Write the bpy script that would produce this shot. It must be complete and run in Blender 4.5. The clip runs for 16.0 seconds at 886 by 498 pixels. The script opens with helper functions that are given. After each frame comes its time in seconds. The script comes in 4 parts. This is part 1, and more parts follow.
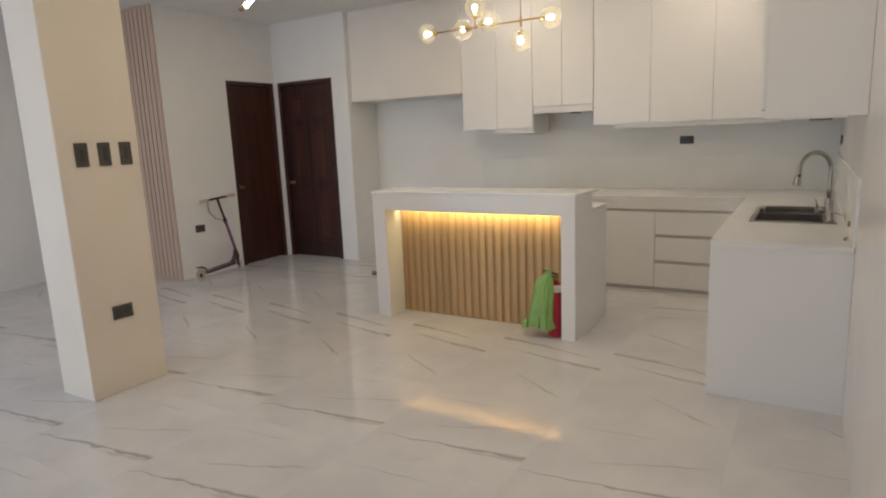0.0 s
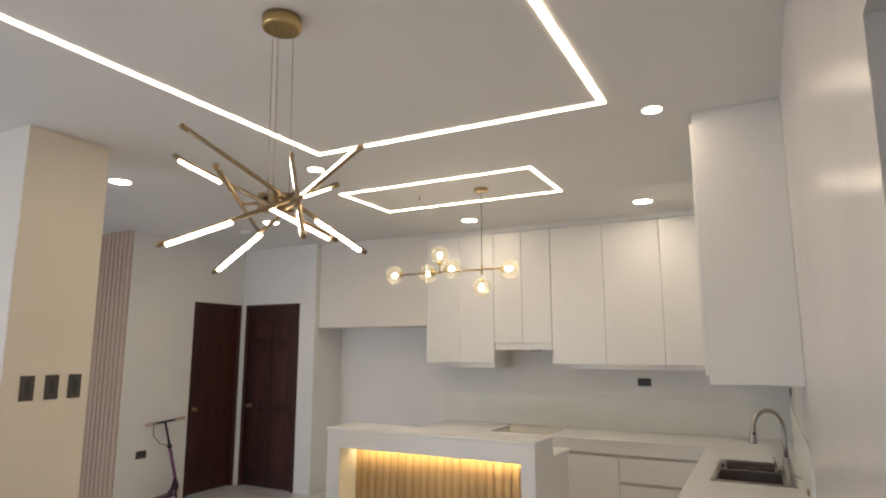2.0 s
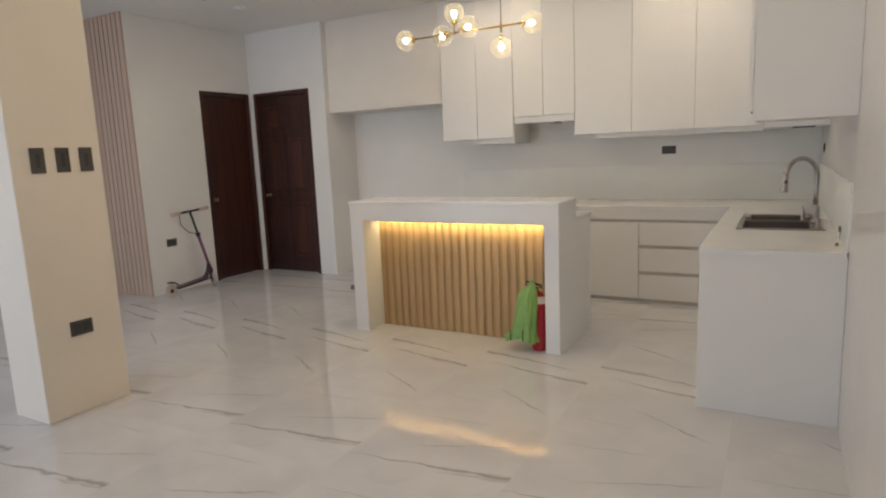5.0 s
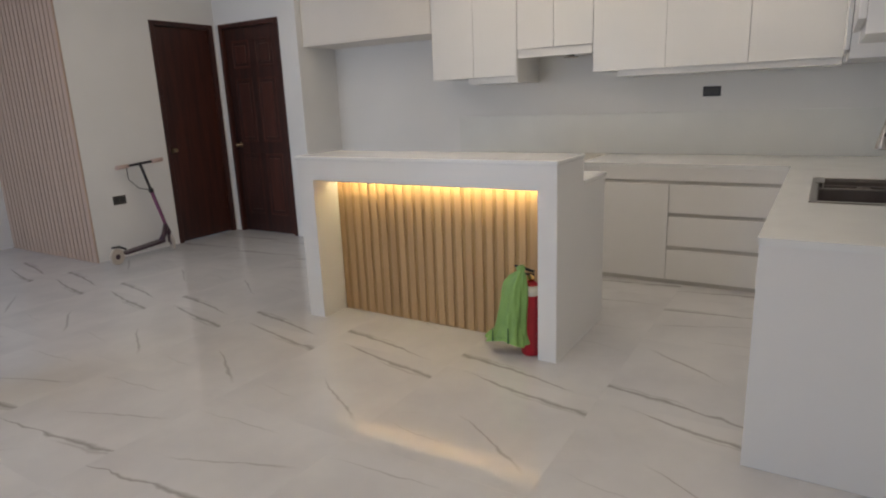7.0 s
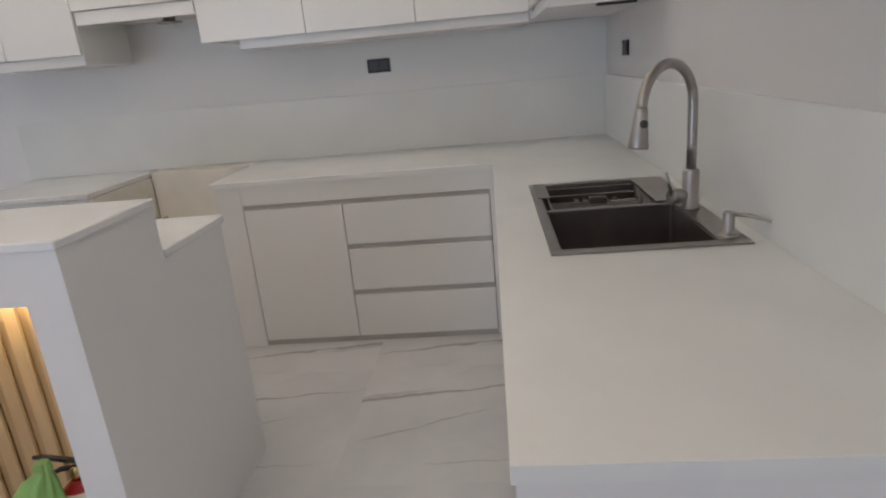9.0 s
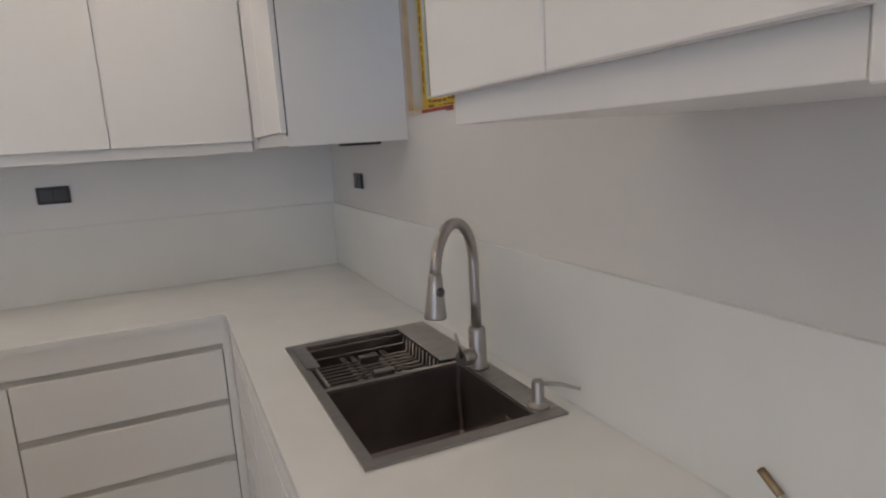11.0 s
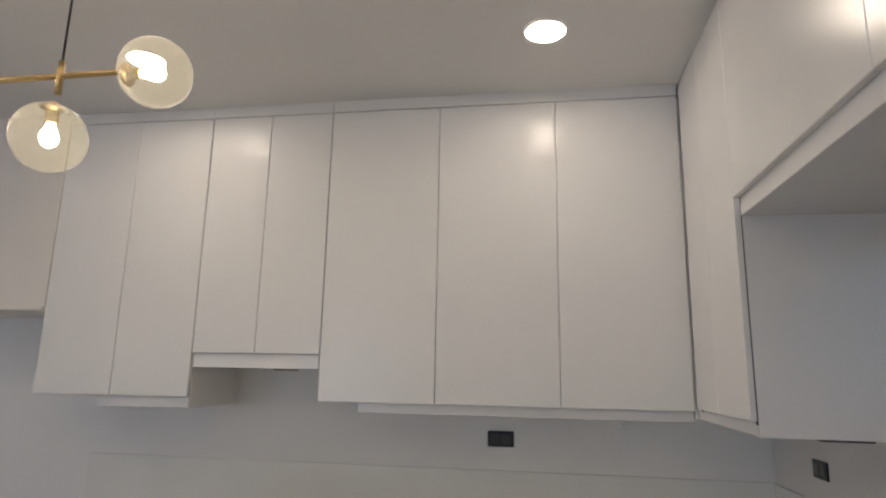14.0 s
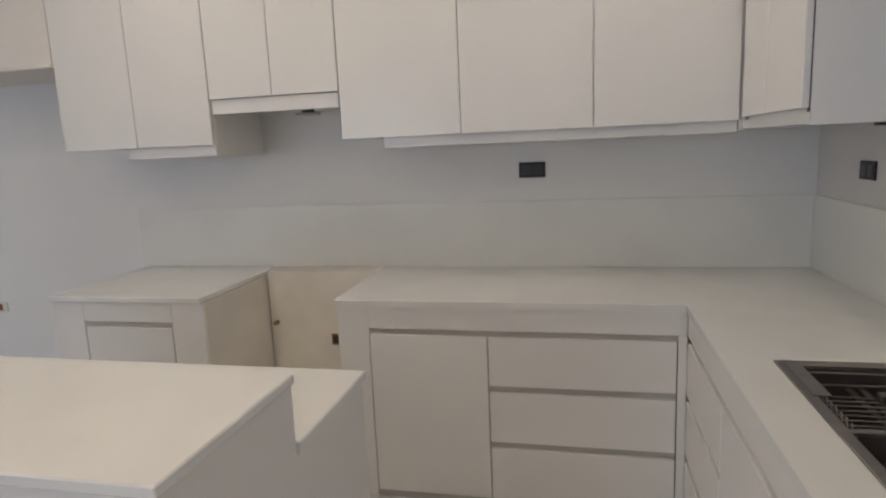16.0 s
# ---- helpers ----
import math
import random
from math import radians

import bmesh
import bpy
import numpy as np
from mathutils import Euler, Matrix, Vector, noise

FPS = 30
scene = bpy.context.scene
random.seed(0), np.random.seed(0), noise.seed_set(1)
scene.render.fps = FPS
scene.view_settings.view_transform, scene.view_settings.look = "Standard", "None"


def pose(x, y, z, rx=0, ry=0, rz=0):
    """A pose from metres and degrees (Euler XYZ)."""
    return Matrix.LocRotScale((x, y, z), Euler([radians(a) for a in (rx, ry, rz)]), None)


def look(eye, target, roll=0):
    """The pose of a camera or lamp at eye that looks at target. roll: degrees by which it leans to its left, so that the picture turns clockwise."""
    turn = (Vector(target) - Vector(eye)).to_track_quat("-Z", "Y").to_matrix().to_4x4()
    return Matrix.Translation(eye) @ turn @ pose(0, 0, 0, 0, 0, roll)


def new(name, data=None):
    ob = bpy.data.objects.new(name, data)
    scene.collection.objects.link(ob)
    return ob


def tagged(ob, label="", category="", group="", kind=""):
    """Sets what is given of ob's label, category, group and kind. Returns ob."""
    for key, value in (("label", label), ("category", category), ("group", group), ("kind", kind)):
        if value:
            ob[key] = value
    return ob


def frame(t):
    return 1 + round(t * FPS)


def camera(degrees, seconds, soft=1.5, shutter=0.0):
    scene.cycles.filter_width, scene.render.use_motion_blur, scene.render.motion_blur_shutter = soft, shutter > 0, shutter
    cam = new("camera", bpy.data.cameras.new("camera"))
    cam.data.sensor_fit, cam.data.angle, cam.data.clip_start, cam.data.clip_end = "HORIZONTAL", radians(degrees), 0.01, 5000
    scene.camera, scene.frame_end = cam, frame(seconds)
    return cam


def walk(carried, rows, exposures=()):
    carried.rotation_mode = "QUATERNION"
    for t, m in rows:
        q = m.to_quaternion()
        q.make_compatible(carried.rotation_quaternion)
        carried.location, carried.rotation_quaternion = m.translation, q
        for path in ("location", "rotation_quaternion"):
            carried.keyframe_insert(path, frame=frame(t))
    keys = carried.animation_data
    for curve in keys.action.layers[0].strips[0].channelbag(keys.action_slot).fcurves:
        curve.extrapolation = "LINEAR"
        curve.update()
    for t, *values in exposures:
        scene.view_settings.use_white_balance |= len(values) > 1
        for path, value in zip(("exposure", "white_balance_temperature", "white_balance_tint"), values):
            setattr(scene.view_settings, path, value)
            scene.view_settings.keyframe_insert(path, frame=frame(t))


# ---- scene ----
cam = camera(72.2, 16.0, soft=2.1)
PATH = [
    (0, (0.544, -0.107, 1.455), (-0.473, 1.575, 1.09), -2.4),
    (0.5, (0.556, -0.08, 1.499), (-0.43, 1.648, 1.29), -2.1),
    (1, (0.599, -0.073, 1.554), (-0.347, 1.689, 1.521), -1.1),
    (1.5, (0.606, -0.09, 1.611), (-0.323, 1.672, 1.787), -0.1),
    (2, (0.605, -0.12, 1.648), (-0.312, 1.628, 1.971), -0.0),
    (2.5, (0.591, -0.127, 1.665), (-0.32, 1.606, 2.078), -0.1),
    (3, (0.581, -0.116, 1.663), (-0.329, 1.607, 2.113), -0.1),
    (3.5, (0.569, -0.071, 1.618), (-0.347, 1.66, 2.025), -0.5),
    (4, (0.543, -0.033, 1.524), (-0.4, 1.724, 1.68), -1.3),
    (4.5, (0.52, -0.033, 1.431), (-0.422, 1.723, 1.26), -2.0),
    (7, (0.276, 1.091, 1.338), (-0.757, 2.736, 0.862), -2.3),
    (7.5, (0.261, 1.504, 1.347), (-0.686, 3.191, 0.842), -3.1),
    (8, (0.211, 1.892, 1.321), (-0.602, 3.644, 0.802), -3.5),
    (8.5, (0.151, 2.314, 1.316), (-0.369, 4.168, 0.777), -4.9),
    (9, (0.125, 2.694, 1.317), (-0.059, 4.596, 0.728), -5.3),
    (11.5, (-0.056, 3.049, 1.522), (0.815, 4.843, 1.373), -4.5),
    (12, (-0.082, 3.042, 1.589), (0.761, 4.852, 1.695), -4.8),
    (12.5, (-0.121, 3.053, 1.627), (0.533, 4.923, 1.897), -3.6),
    (13, (-0.183, 3.068, 1.647), (0.147, 5.012, 1.985), -1.4),
    (13.5, (-0.228, 3.088, 1.635), (-0.277, 5.051, 2.016), 0.5),
    (14, (-0.271, 3.085, 1.634), (-0.585, 5.021, 2.031), 1.1),
    (14.5, (-0.285, 3.104, 1.626), (-0.682, 5.027, 2.005), 0.4),
    (15, (-0.272, 3.146, 1.579), (-0.693, 5.085, 1.838), -0.6),
    (15.5, (-0.259, 3.183, 1.51), (-0.696, 5.134, 1.498), -1.5),
    (16, (-0.249, 3.21, 1.45), (-0.688, 5.133, 1.118), -2.5),
]

EXPOSURES = [
    (0.0, 1.31, 8460, 11.6),
    (4.5, 1.33, 8460, 11.8),
    (7.0, 1.22, 7600, 12.2),
    (8.5, 1.26, 7300, 13.4),
    (9.0, 1.31, 7080, 13.0),
    (11.5, 1.12, 7400, 14.8),
    (13.0, 0.94, 7500, 14.0),
    (14.5, 0.91, 7500, 13.6),
    (15.0, 0.94, 7480, 13.6),
    (16.0, 1.2, 7500, 13.4),
]

walk(cam, [(t, look(e, a, r)) for t, e, a, r in PATH], EXPOSURES)

# ---- world and exposure ----
world = bpy.data.worlds.new("dusk")
scene.world = world
world.use_nodes = True
wn = world.node_tree.nodes
sky = wn.new("ShaderNodeTexSky")
sky.sky_type = "NISHITA"
sky.sun_disc = False
sky.sun_elevation = radians(40)
sky.sun_rotation = radians(200)
sky.ozone_density = 7.0
sky.dust_density = 0.0
world.node_tree.links.new(sky.outputs[0], wn["Background"].inputs[0])
wn["Background"].inputs[1].default_value = 0.05

# dusk sky through the wide front window
lamp = bpy.data.lights.new("front_window_sky", "AREA")
lamp.shape, lamp.size, lamp.size_y = "RECTANGLE", 3.3, 2.0
lamp.energy, lamp.color = 40, (0.55, 0.70, 1.0)
new("front_window_sky", lamp).matrix_world = look((-4.6, -2.66, 1.3), (-4.6, 2.0, 1.2))


# ---- materials ----
def base_mat(name, color, rough=0.5, metal=0.0):
    m = bpy.data.materials.new(name)
    m.use_nodes = True
    b = m.node_tree.nodes["Principled BSDF"]
    b.inputs["Base Color"].default_value = (*color, 1)
    b.inputs["Roughness"].default_value = rough
    b.inputs["Metallic"].default_value = metal
    return m, m.node_tree, b


def add(tree, kind, **inputs):
    n = tree.nodes.new("ShaderNode" + kind)
    for k, v in inputs.items():
        n.inputs[k].default_value = v
    return n


def noise_of(tree, scale, detail=4.0, stretch=(1, 1, 1), rough=0.55):
    tc = tree.nodes.new("ShaderNodeTexCoord")
    mp = tree.nodes.new("ShaderNodeMapping")
    mp.inputs["Scale"].default_value = stretch
    nz = add(tree, "TexNoise", Scale=scale, Detail=detail, Roughness=rough)
    tree.links.new(tc.outputs["Object"], mp.inputs[0])
    tree.links.new(mp.outputs[0], nz.inputs["Vector"])
    return nz


def ramp(tree, src, stops):
    r = tree.nodes.new("ShaderNodeValToRGB")
    e = r.color_ramp.elements
    while len(e) < len(stops):
        e.new(0.5)
    for el, (p, c) in zip(e, stops):
        el.position, el.color = p, (*c, 1)
    tree.links.new(src, r.inputs[0])
    return r


def plain(name, color, rough=0.5, metal=0.0, vary=0.05, bump=0.03, scale=3.0, fine=60.0, stretch=(1, 1, 1)):
    """A surface with slow blotches in colour and gloss and a fine relief."""
    m, t, b = base_mat(name, color, rough, metal)
    n1 = noise_of(t, scale, 2, stretch)
    lo = tuple(c * (1 - vary) for c in color)
    hi = tuple(min(1, c * (1 + vary)) for c in color)
    r = ramp(t, n1.outputs[0], [(0.3, lo), (0.7, hi)])
    t.links.new(r.outputs[0], b.inputs["Base Color"])
    mr = add(t, "MapRange")
    mr.inputs["To Min"].default_value = rough * 0.94
    mr.inputs["To Max"].default_value = min(1, rough * 1.08)
    t.links.new(n1.outputs[0], mr.inputs["Value"])
    t.links.new(mr.outputs[0], b.inputs["Roughness"])
    if bump:
        n2 = noise_of(t, fine, 3, stretch)
        bp = add(t, "Bump", Strength=bump, Distance=0.01)
        t.links.new(n2.outputs[0], bp.inputs["Height"])
        t.links.new(bp.outputs[0], b.inputs["Normal"])
    return m


def wood(name, dark, light, rough, axis, scale=9.0, ring=22.0, spec=0.5):
    """Long grain along one axis, with a second slower tone."""
    m, t, b = base_mat(name, light, rough)
    st = [1.0, 1.0, 1.0]
    st[axis] = 0.06
    g = noise_of(t, ring, 6, st, 0.65)
    s = noise_of(t, scale * 0.25, 3, st)
    mx = add(t, "Math")
    mx.operation = "MULTIPLY_ADD"
    mx.inputs[1].default_value = 0.6
    t.links.new(g.outputs[0], mx.inputs[0])
    hf = add(t, "Math")
    hf.operation = "MULTIPLY"
    hf.inputs[1].default_value = 0.4
    t.links.new(s.outputs[0], hf.inputs[0])
    t.links.new(hf.outputs[0], mx.inputs[2])
    oi = t.nodes.new("ShaderNodeObjectInfo")
    sh = add(t, "Math")
    sh.operation = "MULTIPLY_ADD"
    sh.inputs[1].default_value = 0.16
    t.links.new(oi.outputs["Random"], sh.inputs[0])
    t.links.new(mx.outputs[0], sh.inputs[2])
    r = ramp(t, sh.outputs[0], [(0.42, dark), (0.72, light)])
    t.links.new(r.outputs[0], b.inputs["Base Color"])
    bp = add(t, "Bump", Strength=0.12, Distance=0.004)
    t.links.new(g.outputs[0], bp.inputs["Height"])
    t.links.new(bp.outputs[0], b.inputs["Normal"])
    b.inputs["Specular IOR Level"].default_value = spec
    return m


def glow(name, color, strength):
    m = bpy.data.materials.new(name)
    m.use_nodes = True
    t = m.node_tree
    t.nodes.remove(t.nodes["Principled BSDF"])
    e = add(t, "Emission", Strength=strength)
    e.inputs[0].default_value = (*color, 1)
    t.links.new(e.outputs[0], t.nodes["Material Output"].inputs[0])
    return m


def clear_glass(name, tint, gloss=1.0, haze=0.0):
    m = bpy.data.materials.new(name)
    m.use_nodes = True
    t = m.node_tree
    t.nodes.remove(t.nodes["Principled BSDF"])
    tr = add(t, "BsdfTransparent")
    tr.inputs[0].default_value = (*tint, 1)
    gl = add(t, "BsdfGlossy", Roughness=0.02)
    fr = add(t, "LayerWeight", Blend=0.5)
    k = add(t, "Math")
    k.operation = "MULTIPLY"
    k.inputs[1].default_value = gloss
    mx = t.nodes.new("ShaderNodeMixShader")
    pw = add(t, "Math")
    pw.operation = "POWER"
    pw.inputs[1].default_value = 3.5
    t.links.new(fr.outputs["Facing"], pw.inputs[0])
    t.links.new(pw.outputs[0], k.inputs[0])
    t.links.new(k.outputs[0], mx.inputs[0])
    t.links.new(tr.outputs[0], mx.inputs[1])
    t.links.new(gl.outputs[0], mx.inputs[2])
    last = mx.outputs[0]
    if haze:
        df = add(t, "BsdfTranslucent")
        df.inputs[0].default_value = (0.95, 0.92, 0.82, 1)
        m2 = t.nodes.new("ShaderNodeMixShader")
        m2.inputs[0].default_value = haze
        t.links.new(last, m2.inputs[1])
        t.links.new(df.outputs[0], m2.inputs[2])
        last = m2.outputs[0]
    t.links.new(last, t.nodes["Material Output"].inputs[0])
    return m


def marble(name, veins):
    """Polished porcelain print: warped veins (slope, height, from, to, width, depth) in the tile's own plane."""
    m, t, b = base_mat(name, (0.62, 0.61, 0.60), 0.07)
    tc = t.nodes.new("ShaderNodeTexCoord")
    oi = t.nodes.new("ShaderNodeObjectInfo")
    sp = t.nodes.new("ShaderNodeSeparateXYZ")
    t.links.new(tc.outputs["Object"], sp.inputs[0])
    off = t.nodes.new("ShaderNodeCombineXYZ")
    sc = add(t, "Math")
    sc.operation = "MULTIPLY"
    sc.inputs[1].default_value = 0.25
    t.links.new(oi.outputs["Random"], sc.inputs[0])
    t.links.new(sc.outputs[0], off.inputs[2])
    va = add(t, "VectorMath")
    t.links.new(tc.outputs["Object"], va.inputs[0])
    t.links.new(off.outputs[0], va.inputs[1])

    def nz(scale, detail):
        n = add(t, "TexNoise", Scale=scale, Detail=detail, Roughness=0.6)
        t.links.new(va.outputs[0], n.inputs["Vector"])
        return n

    def mathn(op, a, bb, c=None):
        n = add(t, "Math")
        n.operation = op
        for i, v in enumerate((a, bb, c)):
            if v is None:
                continue
            if isinstance(v, (int, float)):
                n.inputs[i].default_value = v
            else:
                t.links.new(v, n.inputs[i])
        return n.outputs[0]

    warp = nz(4.2, 3)
    width = nz(9.0, 3)
    w0 = mathn("MULTIPLY_ADD", warp.outputs[0], 0.085, -0.0425)
    total = None
    for slope, height, x0, x1, wd, depth in veins:
        d = mathn("MULTIPLY_ADD", sp.outputs[0], -slope, sp.outputs[1])
        d = mathn("ADD", d, w0)
        d = mathn("SUBTRACT", d, height)
        d = mathn("ABSOLUTE", d, 0.0)
        taper = mathn("MULTIPLY_ADD", sp.outputs[0], 2.0, 0.95)
        ww = mathn("MULTIPLY_ADD", width.outputs[0], wd * 3.6, -wd * 0.8)
        ww = mathn("MULTIPLY", ww, taper)
        ww = mathn("MAXIMUM", ww, wd * 0.12)
        line = mathn("DIVIDE", d, ww)
        line = mathn("SUBTRACT", 1.0, line)
        line = mathn("MAXIMUM", line, 0.0)
        line = mathn("POWER", line, 0.9)
        if x0 > -0.39 or x1 < 0.39:
            mid, half = (x0 + x1) / 2, (x1 - x0) / 2
            e = mathn("SUBTRACT", sp.outputs[0], mid)
            e = mathn("ABSOLUTE", e, 0.0)
            e = mathn("SUBTRACT", half, e)
            e = mathn("MULTIPLY", e, 9.0)
            e = mathn("MINIMUM", e, 1.0)
            e = mathn("MAXIMUM", e, 0.0)
            line = mathn("MULTIPLY", line, e)
        line = mathn("MULTIPLY", line, depth)
        total = line if total is None else mathn("MAXIMUM", total, line)
    cloud = nz(2.2, 5)
    cl = ramp(t, cloud.outputs[0], [(0.32, (0.582, 0.577, 0.588)), (0.66, (0.672, 0.665, 0.664))])
    mx = t.nodes.new("ShaderNodeMixRGB")
    mx.inputs[2].default_value = (0.25, 0.235, 0.22, 1)
    t.links.new(total, mx.inputs[0])
    t.links.new(cl.outputs[0], mx.inputs[1])
    t.links.new(mx.outputs[0], b.inputs["Base Color"])
    rr = add(t, "MapRange")
    rr.inputs["To Min"].default_value = 0.035
    rr.inputs["To Max"].default_value = 0.06
    t.links.new(cloud.outputs[0], rr.inputs["Value"])
    t.links.new(rr.outputs[0], b.inputs["Roughness"])
    bp = add(t, "Bump", Strength=0.02, Distance=0.01)
    t.links.new(cloud.outputs[0], bp.inputs["Height"])
    t.links.new(bp.outputs[0], b.inputs["Normal"])
    return m


WALL = plain("wall_paint", (0.80, 0.795, 0.78), 0.45, vary=0.025, bump=0.05, scale=1.6, fine=45)
WALL_GLOSS = plain("semi_gloss_wall_paint", (0.72, 0.70, 0.68), 0.24, vary=0.03, bump=0.07, scale=1.4, fine=14)
BEIGE = plain("beige_paint", (0.78, 0.74, 0.69), 0.45, vary=0.03, bump=0.05, scale=1.5, fine=40)
COLUMN_PAINT = plain("cream_paint", (0.80, 0.725, 0.63), 0.4, vary=0.03, bump=0.05, scale=1.5, fine=40)
CEIL = plain("ceiling_paint", (0.79, 0.775, 0.755), 0.6, vary=0.02, bump=0.03, scale=1.2, fine=40)
CAB = plain("white_lacquer", (0.81, 0.80, 0.785), 0.245, vary=0.012, bump=0.02, scale=1.5, fine=18)
CAB.node_tree.nodes["Principled BSDF"].inputs["Specular IOR Level"].default_value = 0.40
GROOVE = plain("grey_groove", (0.50, 0.485, 0.46), 0.5, vary=0.08, bump=0.0)
QUARTZ = plain("white_quartz", (0.815, 0.82, 0.805), 0.16, vary=0.025, bump=0.01, scale=5, fine=180)
SPLASH = plain("white_backsplash", (0.775, 0.78, 0.755), 0.34, vary=0.03, bump=0.01, scale=2.5)
CREAM = plain("raw_cream_plaster", (0.84, 0.80, 0.73), 0.8, vary=0.06, bump=0.1, scale=4, fine=90)
DOORWOOD = wood("dark_mahogany", (0.022, 0.007, 0.005), (0.080, 0.021, 0.013), 0.44, 2)
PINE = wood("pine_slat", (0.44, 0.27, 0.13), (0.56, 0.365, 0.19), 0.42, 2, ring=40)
# the slat pine darkened, shade between the slats put into the colour
PINE_SHADED = wood("pine_gap_shade", (0.34, 0.20, 0.085), (0.43, 0.27, 0.12), 0.55, 2, ring=40)
WPC = wood("taupe_slat", (0.47, 0.335, 0.26), (0.54, 0.395, 0.31), 0.5, 2, ring=30)
WPCBACK = wood("taupe_slat_back", (0.43, 0.305, 0.235), (0.50, 0.36, 0.28), 0.6, 2, ring=30)
BRASS = plain("brushed_brass", (0.60, 0.43, 0.20), 0.26, 1.0, vary=0.08, bump=0.02, scale=14, fine=120)
BRONZE = plain("aged_brass", (0.36, 0.265, 0.165), 0.34, 1.0, vary=0.1, bump=0.02, scale=14, fine=120)
STEEL = plain("brushed_steel", (0.44, 0.41, 0.385), 0.40, 1.0, vary=0.08, bump=0.03, scale=8, fine=150, stretch=(1, 6, 1))
DARKSTEEL = plain("nano_steel", (0.27, 0.235, 0.225), 0.34, 0.9, vary=0.15, bump=0.03, scale=8, fine=120)
RIMSTEEL = plain("dark_satin_steel", (0.40, 0.37, 0.345), 0.36, 1.0, vary=0.08, bump=0.03, scale=8, fine=150, stretch=(1, 6, 1))
BLACK = plain("black_plastic", (0.014, 0.013, 0.016), 0.35, vary=0.1, bump=0.0)
GREYPLATE = plain("grey_switch_plate", (0.075, 0.068, 0.062), 0.38, vary=0.08, bump=0.0)
GREYROCKER = plain("dark_rocker", (0.045, 0.042, 0.04), 0.3, vary=0.05, bump=0.0)
RED = plain("red_enamel", (0.42, 0.018, 0.03), 0.3, vary=0.06, bump=0.01)
GREENBAG = plain("green_plastic_film", (0.24, 0.44, 0.125), 0.35, vary=0.12, bump=0.25, scale=9, fine=16)
DARKGREEN = plain("dark_green_print", (0.03, 0.10, 0.025), 0.4, vary=0.1, bump=0.0)
LABELW = plain("pale_label", (0.70, 0.68, 0.60), 0.4, vary=0.04, bump=0.0)
RUBBER = plain("black_rubber", (0.02, 0.02, 0.02), 0.6, vary=0.1, bump=0.05)
SCOOT = plain("dark_plum_metal", (0.075, 0.045, 0.06), 0.35, 0.6, vary=0.15, bump=0.0)
GRIP = plain("pale_pink_grip", (0.58, 0.42, 0.36), 0.5, vary=0.06, bump=0.05)
WHEELM = plain("milky_wheel", (0.52, 0.46, 0.41), 0.35, vary=0.05, bump=0.0)
YELLOW = plain("yellow_tape", (0.80, 0.52, 0.035), 0.35, vary=0.08, bump=0.06, scale=12, fine=50)
TAPEINK = plain("dark_tape_print", (0.22, 0.12, 0.01), 0.4, vary=0.1, bump=0.0)
MASKW = plain("masking_tape_pale", (0.62, 0.53, 0.48), 0.6, vary=0.12, bump=0.05, scale=15)
MASKT = plain("masking_tape_tan", (0.66, 0.48, 0.30), 0.6, vary=0.12, bump=0.05, scale=15)
MASKR = plain("masking_tape_red", (0.34, 0.07, 0.07), 0.6, vary=0.2, bump=0.05, scale=15)
OUTPAINT = plain("neighbour_paint", (0.55, 0.70, 0.80), 0.8, vary=0.05, bump=0.05, scale=0.8)
LEAF = plain("leaf_green", (0.030, 0.060, 0.058), 0.5, vary=0.4, bump=0.0, scale=3)
BARK = plain("bark", (0.09, 0.07, 0.05), 0.9, vary=0.3, bump=0.4, scale=6, fine=30)
GROUNDM = plain("outdoor_ground", (0.14, 0.13, 0.11), 0.9, vary=0.2, bump=0.2, scale=0.6, fine=8)
COPPER = plain("red_box", (0.30, 0.08, 0.045), 0.5, vary=0.15, bump=0.0)
STRIP_GLOW = glow("led_strip", (1.0, 0.90, 0.76), 5.4)
DOWN_GLOW = glow("downlight_diffuser", (1.0, 0.95, 0.88), 27.0)
TUBE_GLOW = glow("led_tube", (1.0, 0.95, 0.92), 7.0)
BULB_GLOW = glow("warm_bulb", (1.0, 0.94, 0.79), 15.0)
ISLAND_GLOW = glow("warm_led_tape", (1.0, 0.90, 0.55), 17.0)
GLOBE = clear_glass("amber_tinted_glass", (0.95, 0.94, 0.885), 0.9, 0.10)
PANE = clear_glass("window_glass", (0.93, 0.96, 0.98), 0.8)
GROUT = plain("white_grout", (0.60, 0.59, 0.58), 0.8, vary=0.05, bump=0.1)


# ---- building helpers ----
def box(bm, x0, x1, y0, y1, z0, z1, bevel=0.0, seg=1):
    vs = [bm.verts.new((x, y, z)) for x in (x0, x1) for y in (y0, y1) for z in (z0, z1)]
    fs = [bm.faces.new([vs[i] for i in q]) for q in ((0, 1, 3, 2), (4, 6, 7, 5), (0, 4, 5, 1), (2, 3, 7, 6), (0, 2, 6, 4), (1, 5, 7, 3))]
    if bevel:
        edges = list({e for f in fs for e in f.edges})
        bmesh.ops.bevel(bm, geom=edges, offset=bevel, segments=seg, profile=0.5, affect="EDGES")
    return bm


def boxes(*dims, bevel=0.0):
    bm = bmesh.new()
    for d in dims:
        box(bm, *d, bevel=bevel)
    return bm


